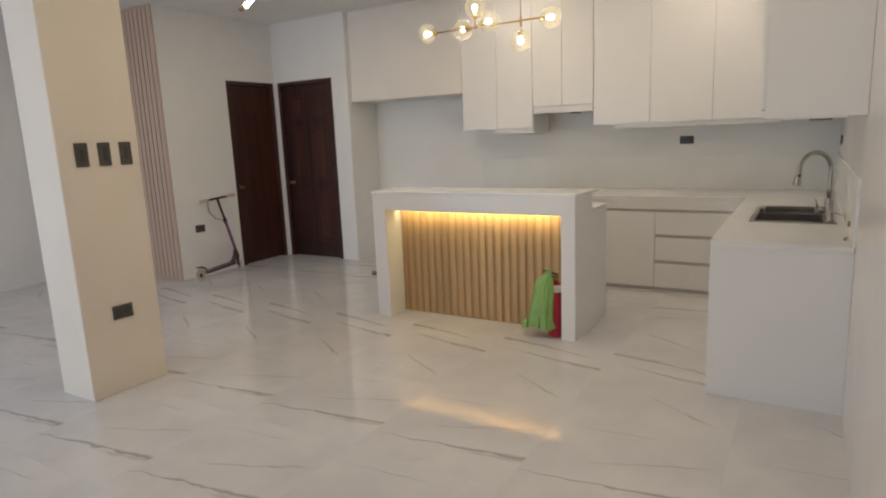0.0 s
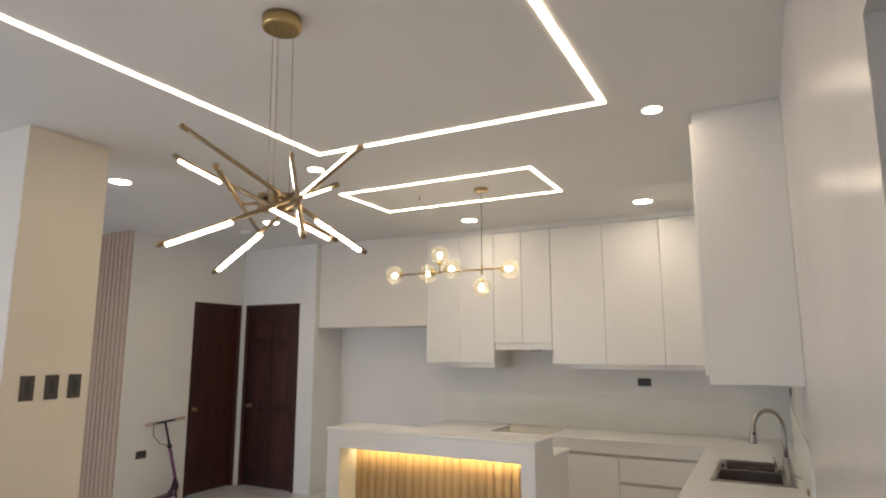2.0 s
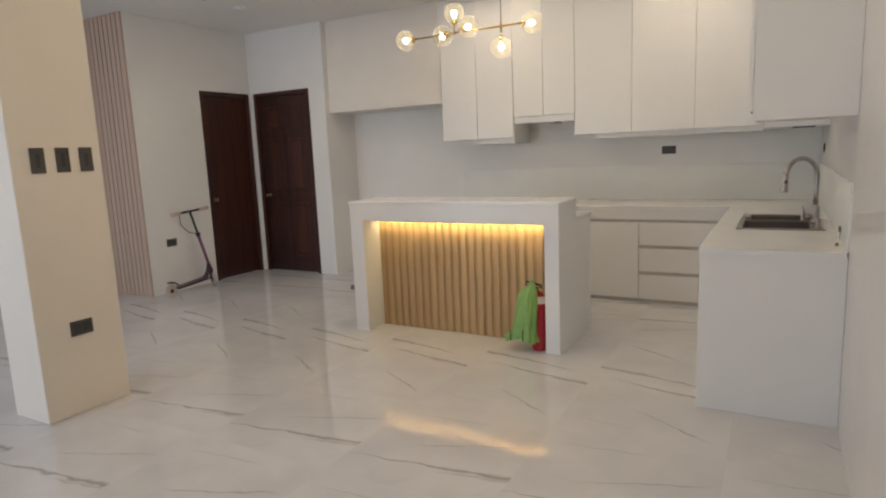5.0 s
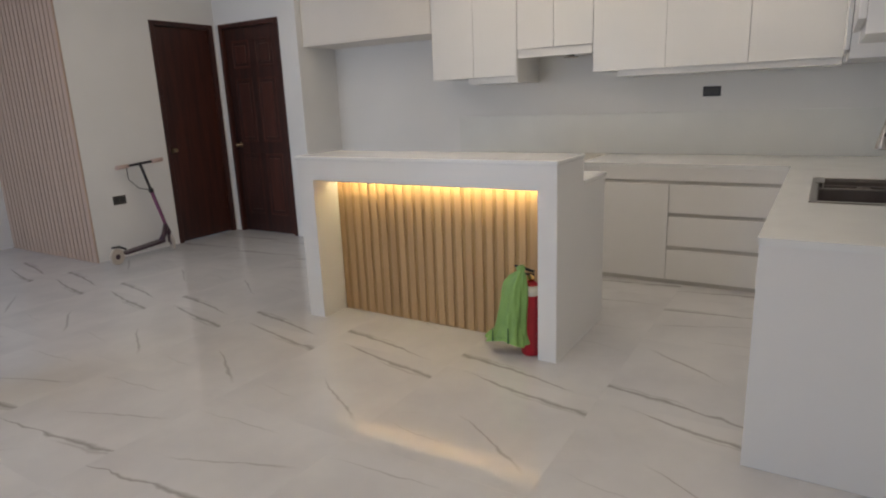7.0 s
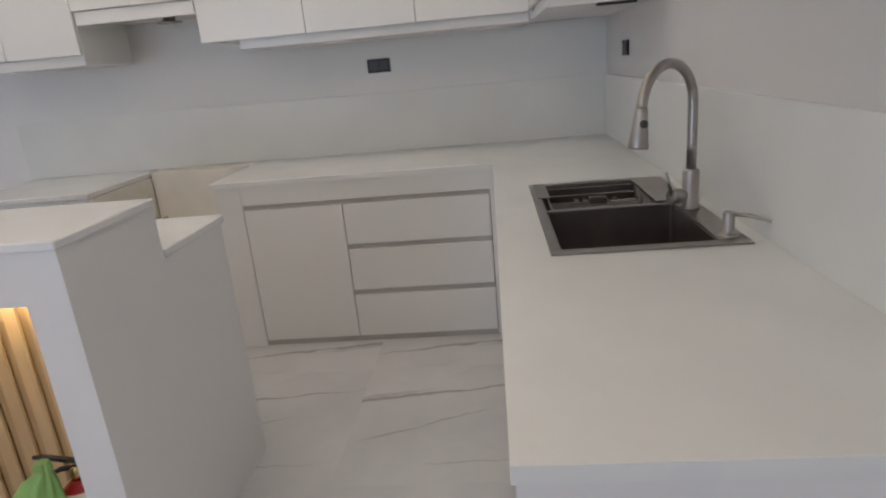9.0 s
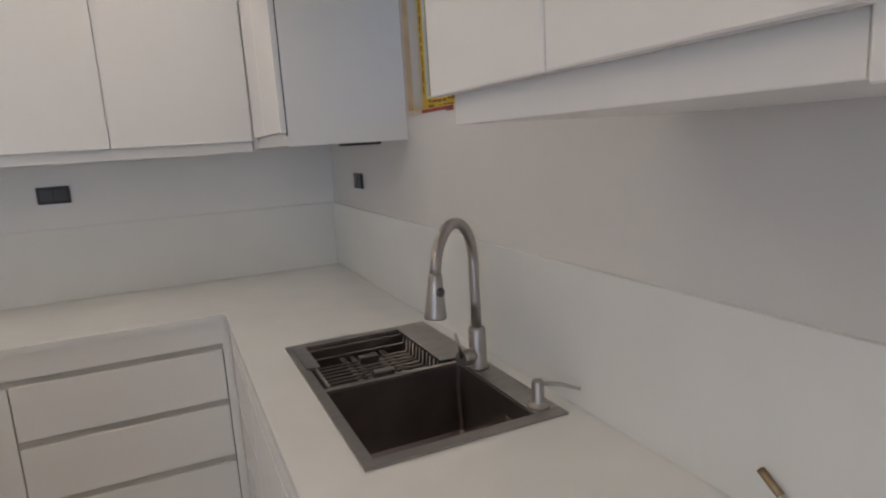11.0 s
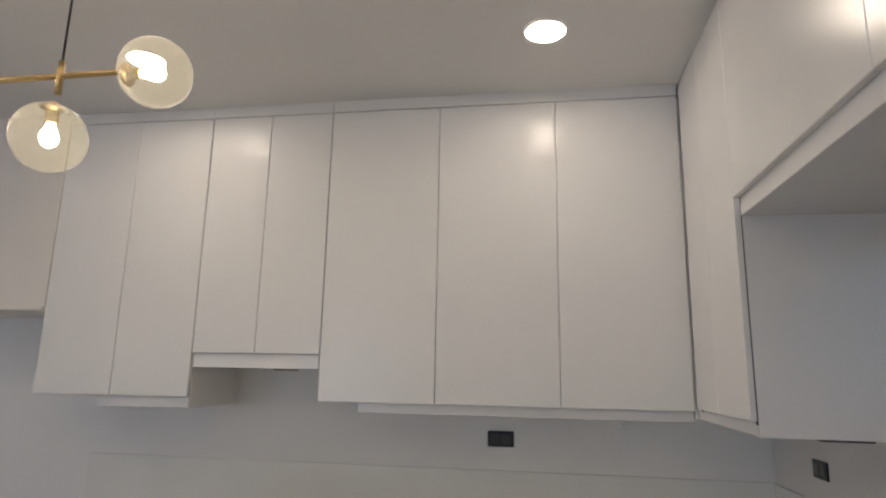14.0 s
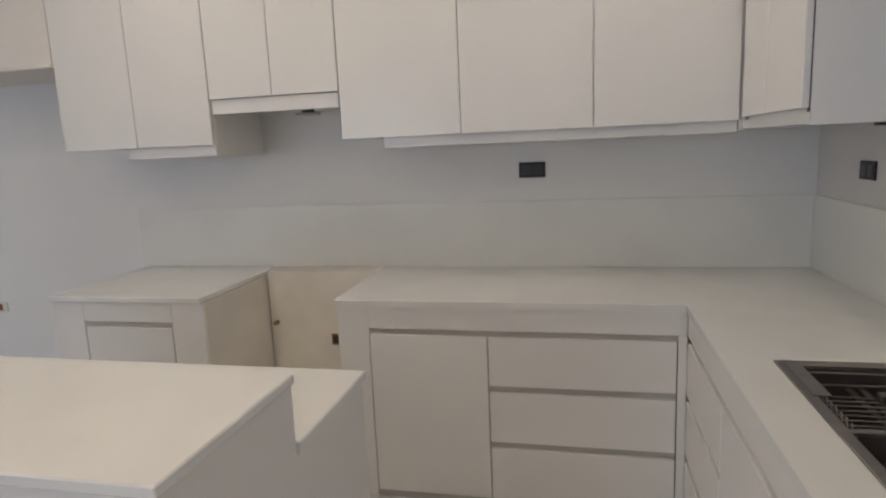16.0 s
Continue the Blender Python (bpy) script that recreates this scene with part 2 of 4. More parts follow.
def tube(bm, pts, r, n=12, cap=True):
    """A round bar along a line of points; r is one radius or one for each point."""
    pts = [Vector(p) for p in pts]
    rs = r if isinstance(r, (list, tuple)) else [r] * len(pts)
    rings, side = [], None
    for i, p in enumerate(pts):
        d = (pts[min(i + 1, len(pts) - 1)] - pts[max(i - 1, 0)]).normalized()
        if side is None:
            side = d.orthogonal().normalized()
        side = (side - d * side.dot(d)).normalized()
        up = d.cross(side)
        rings.append([bm.verts.new(p + rs[i] * (math.cos(a) * side + math.sin(a) * up)) for a in (2 * math.pi * k / n for k in range(n))])
    for a, b in zip(rings, rings[1:]):
        for k in range(n):
            f = bm.faces.new((a[k], a[(k + 1) % n], b[(k + 1) % n], b[k]))
            f.smooth = True
    if cap:
        bm.faces.new(rings[0][::-1])
        bm.faces.new(rings[-1])
    return bm


def lathe(bm, at, profile, n=24, axis=Vector((0, 0, 1))):
    """A turned form: profile of (radius, height) from at along the axis."""
    q = Vector((0, 0, 1)).rotation_difference(Vector(axis).normalized())
    rings = []
    for r, h in profile:
        rings.append([bm.verts.new(Vector(at) + q @ Vector((r * math.cos(a), r * math.sin(a), h))) for a in (2 * math.pi * k / n for k in range(n))])
    for a, b in zip(rings, rings[1:]):
        for k in range(n):
            f = bm.faces.new((a[k], a[(k + 1) % n], b[(k + 1) % n], b[k]))
            f.smooth = True
    bm.faces.new(rings[0][::-1])
    bm.faces.new(rings[-1])
    return bm


def ball(bm, c, r, u=20, v=14):
    made = bmesh.ops.create_uvsphere(bm, u_segments=u, v_segments=v, radius=r, matrix=Matrix.Translation(c))
    for vert in made["verts"]:
        for f in vert.link_faces:
            f.smooth = True
    return bm


ORIGIN = {}


def thing(name, at, label, category, group=""):
    ob = new(name)
    ob.empty_display_size = 0.1
    ob.location = at
    ORIGIN[ob] = Vector(at)
    return tagged(ob, label, category, group)


def part(name, bm, material, parent=None, label="", mats=()):
    """Links a bmesh, given in world metres, as one mesh under a thing or part."""
    me = bpy.data.meshes.new(name)
    o = ORIGIN.get(parent, Vector())
    if parent is not None:
        bmesh.ops.translate(bm, verts=bm.verts, vec=-o)
    bmesh.ops.recalc_face_normals(bm, faces=bm.faces)
    bm.to_mesh(me)
    bm.free()
    me.materials.append(material)
    for extra in mats:
        me.materials.append(extra)
    ob = new(name, me)
    ORIGIN[ob] = o
    if parent is not None:
        ob.parent = parent
    if label:
        ob["label"] = label
    return ob


def setting(name, bm, material, label, category):
    ob = part(name, bm, material)
    return tagged(ob, label, category, kind="structure")


# ---- plan ----
XL, XR, YS, YN, CZ = -6.9, 0.76, -2.6, 6.147, 2.90
TH = 0.15
DAX, DBY, STX = -5.303, 5.617, -4.128
SLY = 4.017

setting("wall_north", boxes((STX - 0.001, XR + TH, YN, YN + TH, 0, CZ)), WALL, "white painted wall behind the kitchen cabinets", "wall")
setting("wall_east", boxes(
    (XR, XR + TH, YS - TH, 0.05, 0, CZ), (XR, XR + TH, 0.05, 0.85, 2.11, CZ), (XR, XR + TH, 0.85, 4.15, 0, CZ),
    (XR, XR + TH, 4.15, 5.025, 0, 1.555), (XR, XR + TH, 4.15, 5.025, 2.104, CZ), (XR, XR + 0.085, 5.025, 5.15, 0, CZ), (XR, XR + TH, 5.15, YN, 0, CZ)),
    WALL_GLOSS, "semi-gloss white painted wall with a window and a doorway", "wall")
setting("wall_west", boxes((XL - TH, XL, YS - TH, SLY, 0, CZ)), WALL, "white painted side wall", "wall")
setting("wall_south", boxes(
    (XL, -6.3, YS - TH, YS, 0, CZ), (-6.3, -2.9, YS - TH, YS, 2.35, CZ), (-6.3, -2.9, YS - TH, YS, 0, 0.25), (-2.9, XR, YS - TH, YS, 0, CZ)),
    WALL, "white painted front wall with a wide window opening", "wall")
setting("wall_slatted", boxes((XL - TH, DAX, SLY, SLY + TH, 0, CZ)), WALL, "white wall that carries the vertical slats", "wall")
setting("wall_door_side", boxes(
    (DAX - TH, DAX, SLY + TH, 4.861, 0, CZ), (DAX - TH, DAX, 4.861, 5.586, 2.19, CZ), (DAX - TH, DAX, 5.586, DBY + TH, 0, CZ)),
    WALL, "white wall around the first dark door", "wall")
setting("wall_door_end", boxes(
    (DAX, -5.237, DBY, DBY + TH, 0, CZ), (-5.237, -4.365, DBY, DBY + TH, 2.19, CZ), (-4.365, STX, DBY, DBY + TH, 0, CZ)),
    WALL, "white wall around the second dark door", "wall")
setting("wall_recess_side", boxes((STX - TH, STX, DBY + TH, YN + TH, 0, CZ)), WALL, "white side wall of the refrigerator recess", "wall")
setting("bulkhead", boxes((STX, -2.65, 5.692, YN, 1.89, CZ), (STX, -2.65, 5.677, 5.692, 1.89, 1.908), bevel=0.003),
        BEIGE, "white boxed bulkhead over the refrigerator recess", "bulkhead")
setting("column", boxes((-3.31, -2.978, 1.694, 2.176, 0, CZ), bevel=0.004), COLUMN_PAINT, "cream painted square column with dark switches", "column")
setting("ceiling", boxes((XL - TH, XR + TH, YS - TH, YN + TH, CZ, CZ + 0.12)), CEIL, "flat off-white painted ceiling", "ceiling")
setting("ground", boxes((-60, 60, -60, 60, -0.42, -0.4)), GROUNDM, "bare ground outside the house", "ground")


# ---- doors ----
def panel_door(name, wide, label, panels, knob):
    """A door with jambs, six-panelled or flush; x across, y into the wall, z up, hinge at its far side."""
    root = thing(name, (0, 0, 0), label, "door")
    root["kind"] = "structure"
    H, J = 2.19, 0.045
    for nm, d in (("jamb", (0, J, -0.012, 0.10, 0, H)), ("jamb", (wide - J, wide, -0.012, 0.10, 0, H)), ("head_jamb", (J, wide - J, -0.012, 0.10, H - J, H))):
        part(nm, boxes(d, bevel=0.003), DOORWOOD, root)
    leaf = part("door_leaf", boxes((J + 0.003, wide - J - 0.003, 0.025, 0.065, 0.006, H - J - 0.003), bevel=0.002), DOORWOOD, root)
    x0, x1 = J + 0.09, wide - J - 0.09
    mid = (x0 + x1) / 2
    for za, zb in ((0.20, 0.86), (0.98, 1.64), (1.74, 2.02)) if panels else ():
        for xa, xb in ((x0, mid - 0.04), (mid + 0.04, x1)):
            bm = bmesh.new()
            box(bm, xa, xb, 0.0205, 0.03, za, za + 0.022, 0.003)
            box(bm, xa, xb, 0.0205, 0.03, zb - 0.022, zb, 0.003)
            box(bm, xa, xa + 0.022, 0.0205, 0.03, za, zb, 0.002)
            box(bm, xb - 0.022, xb, 0.0205, 0.03, za, zb, 0.002)
            box(bm, xa + 0.05, xb - 0.05, 0.0205, 0.03, za + 0.05, zb - 0.05, 0.008)
            part("door_panel", bm, DOORWOOD, leaf)
    bm = bmesh.new()
    lathe(bm, (J + knob, 0.026, 0.95), [(0.026, 0), (0.026, 0.005), (0.010, 0.009), (0.009, 0.032), (0.020, 0.040), (0.022, 0.052), (0.016, 0.060), (0.004, 0.062)], 16, (0, -1, 0))
    part("door_knob", bm, BRONZE, leaf, "aged metal door knob")
    return root


d1 = panel_door("door_1", 0.725, "closed flush dark mahogany door in the side wall", False, 0.045)
d1.matrix_basis = pose(DAX, 4.861, 0, 0, 0, 90)
d2 = panel_door("door_2", 0.872, "closed dark mahogany panel door in the end wall", True, 0.07)
d2.matrix_basis = pose(-5.237, DBY, 0)
door = thing("door_3", (XR, 0.5, 0), "closed pale painted door in a deep doorway", "door")
door["kind"] = "structure"
part("door_leaf", boxes((XR + 0.09, XR + 0.13, 0.05, 0.85, 0.005, 2.108), bevel=0.003), plain("taupe_door_paint", (0.42, 0.38, 0.33), 0.4), door)


# ---- wall slats ----
slats = thing("wall_slat_panel", (-6.1, SLY, 0), "taupe vertical fluted slat panel on the end wall", "wall panel")
part("backing", boxes((XL, DAX - 0.002, SLY - 0.012, SLY - 0.001, 0, CZ - 0.002)), WPCBACK, slats)
for i in range(22):
    x = DAX - 0.004 - 0.072 * i
    part("slat", boxes((x - 0.052, x, SLY - 0.021, SLY - 0.012, 0, CZ - 0.003), bevel=0.003), WPC, slats)

# ---- window over the sink ----
win = thing("window_1", (XR + 0.1, 4.57, 1.555), "small window with yellow protective tape on its frame", "window")
win["kind"] = "structure"
Y0, Y1, Z0, Z1 = 4.15, 5.025, 1.555, 2.104
FI, FW, FS = XR + 0.058, 0.042, 0.032
for y0, y1, z0, z1 in ((Y0, Y1, Z0, Z0 + FW), (Y0, Y1, Z1 - FW, Z1), (Y0, Y0 + FS, Z0 + FW, Z1 - FW), (Y1 - FS, Y1, Z0 + FW, Z1 - FW)):
    fr = part("window_frame", boxes((FI, FI + 0.027, y0, y1, z0, z1), bevel=0.003), YELLOW, win, "frame wrapped in printed yellow tape")
    bm = bmesh.new()
    rnd = random.Random(int(100 * (y0 + z0 + z1)))
    along_y = y1 - y0 > z1 - z0
    for o in ((0.008, 0.026) if along_y else (0.011,)):
        p = (y0 if along_y else z0) + 0.02
        while p < (y1 if along_y else z1) - 0.05:
            ln, th, sh = rnd.uniform(0.010, 0.045), rnd.uniform(0.005, 0.010), rnd.uniform(-0.002, 0.003)
            if along_y:
                box(bm, FI - 0.0012, FI + 0.0005, p, p + ln, z0 + o + sh, z0 + o + sh + th)
            else:
                box(bm, FI - 0.0012, FI + 0.0005, y0 + o + sh, y0 + o + sh + th, p, p + ln)
            p += ln + rnd.uniform(0.004, 0.014)
    part("tape_print", bm, TAPEINK, fr)
for y0, y1, z0, z1 in ((Y0 + FS, Y1 - FS, Z0 + FW, Z0 + FW + 0.006), (Y0 + FS, Y1 - FS, Z1 - FW - 0.006, Z1 - FW), (Y0 + FS, Y0 + FS + 0.006, Z0 + FW + 0.006, Z1 - FW - 0.006), (Y1 - FS - 0.006, Y1 - FS, Z0 + FW + 0.006, Z1 - FW - 0.006)):
    part("glazing_bead", boxes((FI + 0.002, FI + 0.0115, y0, y1, z0, z1), bevel=0.001), LABELW, win, "pale glazing bead")
pane = part("pane", boxes((FI + 0.012, FI + 0.016, Y0 + FS + 0.004, Y1 - FS - 0.004, Z0 + FW + 0.004, Z1 - FW - 0.004)), PANE, win)
pane.visible_shadow = False
# yellow tape round the reveal and torn masking tape round the opening
for y0, y1, z0, z1 in ((Y0 + 0.003, Y1 - 0.003, Z0 + 0.001, Z0 + 0.004), (Y0 + 0.003, Y1 - 0.003, Z1 - 0.004, Z1 - 0.001)):
    rt = part("reveal_tape", boxes((XR + 0.003, XR + 0.040, y0, y1, z0, z1)), YELLOW, win)
    bm, p = bmesh.new(), y0 + 0.02
    rnd = random.Random(11)
    while p < y1 - 0.06:
        ln = rnd.uniform(0.012, 0.05)
        box(bm, XR + 0.016, XR + 0.016 + rnd.uniform(0.004, 0.008), p, p + ln, z0 - 0.0006, z1 + 0.0006)
        p += ln + rnd.uniform(0.005, 0.02)
    part("tape_print", bm, TAPEINK, rt)
part("reveal_tape", boxes((XR + 0.003, XR + 0.022, Y1 - 0.004, Y1 - 0.001, Z0 + 0.006, Z1 - 0.006)), MASKT, win)
rnd = random.Random(5)
for axis, fixed, a, b in (("y", Z0, Y0, Y1), ("y", Z1, Y0, Y1), ("z", Y1, Z0, Z1)):
    p = a - 0.02
    while p < b:
        ln = min(rnd.uniform(0.04, 0.11), b + 0.02 - p)
        w = rnd.uniform(0.009, 0.016)
        sgn = -1 if fixed == Z0 else 1
        lo, hi = sorted((fixed, fixed + sgn * w))
        d = (XR - 0.003, XR - 0.001, p, p + ln - 0.001, lo, hi) if axis == "y" else (XR - 0.003, XR - 0.001, lo, hi, p, p + ln - 0.001)
        part("masking_tape", boxes(d), MASKR if rnd.random() < 0.28 else MASKW, win)
        p += ln

# ---- outside the window ----
nb = thing("neighbour_house", (1.9, 9.6, -0.4), "blue-grey painted house wall beyond the window", "house")
part("wall", boxes((1.2, 2.6, 7.65, 12.0, -0.4, 6.5), bevel=0.01), OUTPAINT, nb)
part("roof_edge", boxes((1.0, 2.8, 7.5, 12.2, 6.5, 6.65), bevel=0.01), GROUNDM, nb)


def tree(x, y, h, seed):
    rnd = random.Random(seed)
    root = thing("tree", (x, y, -0.4), "leafy dark green tree outside at dusk", "tree")
    bm = bmesh.new()
    tube(bm, [(x, y, -0.4), (x + 0.1, y + 0.05, h * 0.25), (x - 0.05, y + 0.1, h * 0.55), (x, y, h * 0.85)], [0.16, 0.13, 0.09, 0.03], 10)
    tips = []
    for i in range(16):
        a, z = rnd.uniform(0, 6.28), rnd.uniform(0.12, 0.8) * h
        L = rnd.uniform(0.7, 1.7)
        tip = (x + L * math.cos(a), y + L * math.sin(a), z + rnd.uniform(0.2, 0.9))
        tube(bm, [(x, y, z), ((x + tip[0]) / 2, (y + tip[1]) / 2, (z + tip[2]) / 2 + 0.12), tip], [0.04, 0.028, 0.012], 6)
        tips.append(tip)
    part("trunk", bm, BARK, root)
    verts, faces = [], []
    for tip in tips:
        for c in range(15):
            cc = Vector(tip) + Vector((rnd.gauss(0, 0.45), rnd.gauss(0, 0.45), rnd.gauss(0, 0.4)))
            for k in range(120):
                p = cc + Vector((rnd.gauss(0, 0.12), rnd.gauss(0, 0.12), rnd.gauss(0, 0.09)))
                e = Euler((rnd.uniform(0, 6.3), rnd.uniform(0, 6.3), rnd.uniform(0, 6.3))).to_matrix()
                s = rnd.uniform(0.022, 0.042)
                i0 = len(verts)
                verts += [tuple(p + e @ Vector(v) * s) for v in ((-1, 0, 0), (0, -0.45, 0.1), (1, 0, 0), (0, 0.45, 0.1))]
                faces.append((i0, i0 + 1, i0 + 2, i0 + 3))
    me = bpy.data.meshes.new("crown")
    me.from_pydata(verts, [], faces)
    me.materials.append(LEAF)
    crown = new("crown", me)
    crown.parent = root
    crown.matrix_parent_inverse = Matrix.Translation((-x, -y, 0.4))
    return root


pw = thing("boundary_wall", (2.7, 6.0, -0.4), "low blue-grey boundary wall outside the window", "wall")
part("wall", boxes((2.62, 2.78, 3.0, 7.64, -0.4, 1.60), bevel=0.01), OUTPAINT, pw)
part("coping", boxes((2.58, 2.82, 3.0, 7.64, 1.601, 1.65), bevel=0.01), OUTPAINT, pw)
tree(5.0, 10.2, 4.4, 3)
tree(6.6, 12.0, 5.6, 8)
tree(6.0, 8.4, 4.8, 5)


# ---- ceiling lights ----
def strip_frame(x0, x1, y0, y1, w, label):
    root = thing("ceiling_light", ((x0 + x1) / 2, (y0 + y1) / 2, CZ), label, "ceiling light", "recessed light frames")
    z0, z1 = CZ - 0.004, CZ - 0.001
    for d in ((x0, x1, y0, y0 + w), (x0, x1, y1 - w, y1), (x0, x0 + w, y0 + w, y1 - w), (x1 - w, x1, y0 + w, y1 - w)):
        part("light_strip", boxes((*d, z0, z1)), STRIP_GLOW, root)


strip_frame(-1.903, -0.03, 0.07, 2.903, 0.033, "large lit rectangular light line set in the ceiling")
strip_frame(-2.408, -0.75, 3.782, 4.538, 0.026, "small lit rectangular light line set in the ceiling")



def downlight(x, y, r):
    """A recessed round lamp: a thin white ring flush with the ceiling and a lit disc."""
    root = thing("downlight", (x, y, CZ), "small round lit downlight in the ceiling", "downlight", "ceiling downlights")
    bm = bmesh.new()
    n = 32
    rings = []
    for q, z in ((r, CZ - 0.001), (r + 0.009, CZ - 0.001), (r + 0.009, CZ - 0.005), (r + 0.003, CZ - 0.008), (r, CZ - 0.006)):
        rings.append([bm.verts.new((x + q * math.cos(k * 2 * math.pi / n), y + q * math.sin(k * 2 * math.pi / n), z)) for k in range(n)])
    for p, q in zip(rings, rings[1:] + rings[:1]):
        for k in range(n):
            bm.faces.new((p[k], p[(k + 1) % n], q[(k + 1) % n], q[k]))
    part("ring", bm, CEIL, root)
    part("diffuser", lathe(bmesh.new(), (x, y, CZ - 0.005), [(r - 0.0005, 0), (r - 0.0005, 0.004)], 32), DOWN_GLOW, root)


for x, y, r in ((0.166, 3.103, 0.048), (-1.893, 5.205, 0.074), (-0.239, 5.193, 0.074), (-3.64, 2.695, 0.074), (-2.119, 3.137, 0.054), (-3.706, 4.374, 0.074)):
    downlight(x, y, r)

det = thing("smoke_detector", (-4.287, 4.609, CZ), "small round white detector on the ceiling", "detector")
part("body", lathe(bmesh.new(), (-4.287, 4.609, CZ - 0.035), [(0.03, 0), (0.045, 0.006), (0.055, 0.02), (0.055, 0.034)], 24), CEIL, det)

# ---- spider chandelier ----
HUB = Vector((-0.918, 1.49, 2.166))
ch = thing("chandelier", (HUB.x, HUB.y, CZ), "aged brass chandelier with crossed rods and lit tubes", "chandelier")
part("canopy", lathe(bmesh.new(), (-0.945, 1.506, CZ - 0.05), [(0.066, 0), (0.073, 0.004), (0.075, 0.012), (0.075, 0.048)], 32), BRASS, ch)
for a in (0.5, 2.6, 4.7):
    dx, dy = 0.045 * math.cos(a), 0.045 * math.sin(a)
    part("cable", tube(bmesh.new(), [(-0.945 + dx, 1.506 + dy, CZ - 0.05), (HUB.x + dx, HUB.y + dy, HUB.z + 0.02)], 0.0012, 6), BRONZE, ch)
bm = bmesh.new()
lathe(bm, HUB - Vector((0, 0, 0.022)), [(0.052, 0), (0.060, 0.003), (0.060, 0.009), (0.040, 0.010), (0.040, 0.034), (0.060, 0.035), (0.060, 0.041), (0.052, 0.044)], 24)
for k in range(6):
    a = k * math.pi / 3
    box(bm, HUB.x + 0.05 * math.cos(a) - 0.012, HUB.x + 0.05 * math.cos(a) + 0.012, HUB.y + 0.05 * math.sin(a) - 0.012, HUB.y + 0.05 * math.sin(a) + 0.012, HUB.z - 0.03, HUB.z + 0.03, 0.002)
part("hub", bm, BRONZE, ch)
rods = [
    ((-0.968, 1.109, 2.339), (-0.770, 1.843, 2.023)),
    ((-1.311, 1.361, 2.363), (-0.624, 1.469, 2.002)),
    ((-1.241, 1.263, 2.003), (-0.647, 1.500, 2.203)),
    ((-1.270, 1.541, 1.942), (-0.496, 1.422, 2.292)),
    ((-1.075, 1.731, 2.441), (-0.643, 1.326, 1.990)),
    ((-0.824, 1.128, 2.192), (-1.213, 1.708, 2.126)),
]
# which side of each rod end carries its light: 0 below, 1 on the far side, 2 a slim line low on the side, 3 a slim line high on the side
faces = ((1, 0), (0, 0), (0, 2), (0, 3), (0, 0), (1, 1))
lit = ((0.35, 0.31), (0.31, 0.38), (0.41, 0.19), (0.35, 0.36), (0.44, 0.27), (0.35, 0.30))
for (a, b), sides, spans in zip(rods, faces, lit):
    a, b = Vector(a), Vector(b)
    rod = part("rod", tube(bmesh.new(), [a, b], 0.0082, 12), BRONZE, ch)
    d = (b - a).normalized()
    mid = a + d * max(0.1, min((b - a).length - 0.1, (HUB - a).dot(d)))
    part("arm", tube(bmesh.new(), [HUB, mid], 0.006, 8), BRONZE, ch)
    L = (b - a).length
    down = Vector((0, 0, -1)) - d * d.dot(Vector((0, 0, -1)))
    down = down.normalized() if down.length > 0.2 else Vector((0, -1, 0))
    across = d.cross(down)
    if across.dot(Vector((0.66, -0.75, 0))) < 0:
        across = -across
    for e, kind in enumerate(sides):
        p, q = (a + d * 0.03, a + d * spans[0] * L) if e == 0 else (b - d * 0.03, b - d * spans[1] * L)
        off = (down * 0.0075, down * -0.0035 - across * 0.0045, down * 0.0055 + across * 0.004, down * -0.0045 + across * 0.0058)[kind]
        r = (0.0088, 0.0040, 0.0045, 0.0045)[kind]
        part("light_tube", tube(bmesh.new(), [p + off, q + off], r, 10), TUBE_GLOW, ch, "lit frosted tube")
        end = a if e == 0 else b
        part("end_cap", tube(bmesh.new(), [end - d * 0.004, end + (d if e == 0 else -d) * 0.024], 0.0098, 10), BRONZE, ch)

# ---- globe pendant over the island ----
PY = 4.165
pd = thing("pendant_light", (-1.302, PY, CZ), "brass bar pendant with six lit glass globes", "pendant light")
part("canopy", lathe(bmesh.new(), (-1.302, PY, CZ - 0.026), [(0.052, 0), (0.056, 0.003), (0.056, 0.025)], 28), BRASS, pd)
part("rod", tube(bmesh.new(), [(-1.302, PY, CZ - 0.02), (-1.302, PY, 2.264)], 0.0026, 8), BLACK, pd)
bm = bmesh.new()
tube(bm, [(-2.03, PY, 2.249), (-1.145, PY, 2.253)], 0.0068, 12)
tube(bm, [(-1.302, PY, 2.209), (-1.302, PY, 2.287)], 0.0075, 12)
tube(bm, [(-1.675, PY, 2.234), (-1.675, PY, 2.329)], 0.0055, 10)
part("bar", bm, BRASS, pd)
globes = [((-2.100, PY, 2.249), (1, 0, 0)), ((-1.815, 4.235, 2.256), (0.85, -0.5, 0)), ((-1.672, PY, 2.390), (0, 0, -1)),
          ((-1.512, 4.065, 2.260), (-0.85, 0.5, 0)), ((-1.306, PY, 2.110), (0, 0, 1)), ((-1.072, PY, 2.246), (-1, 0, 0))]
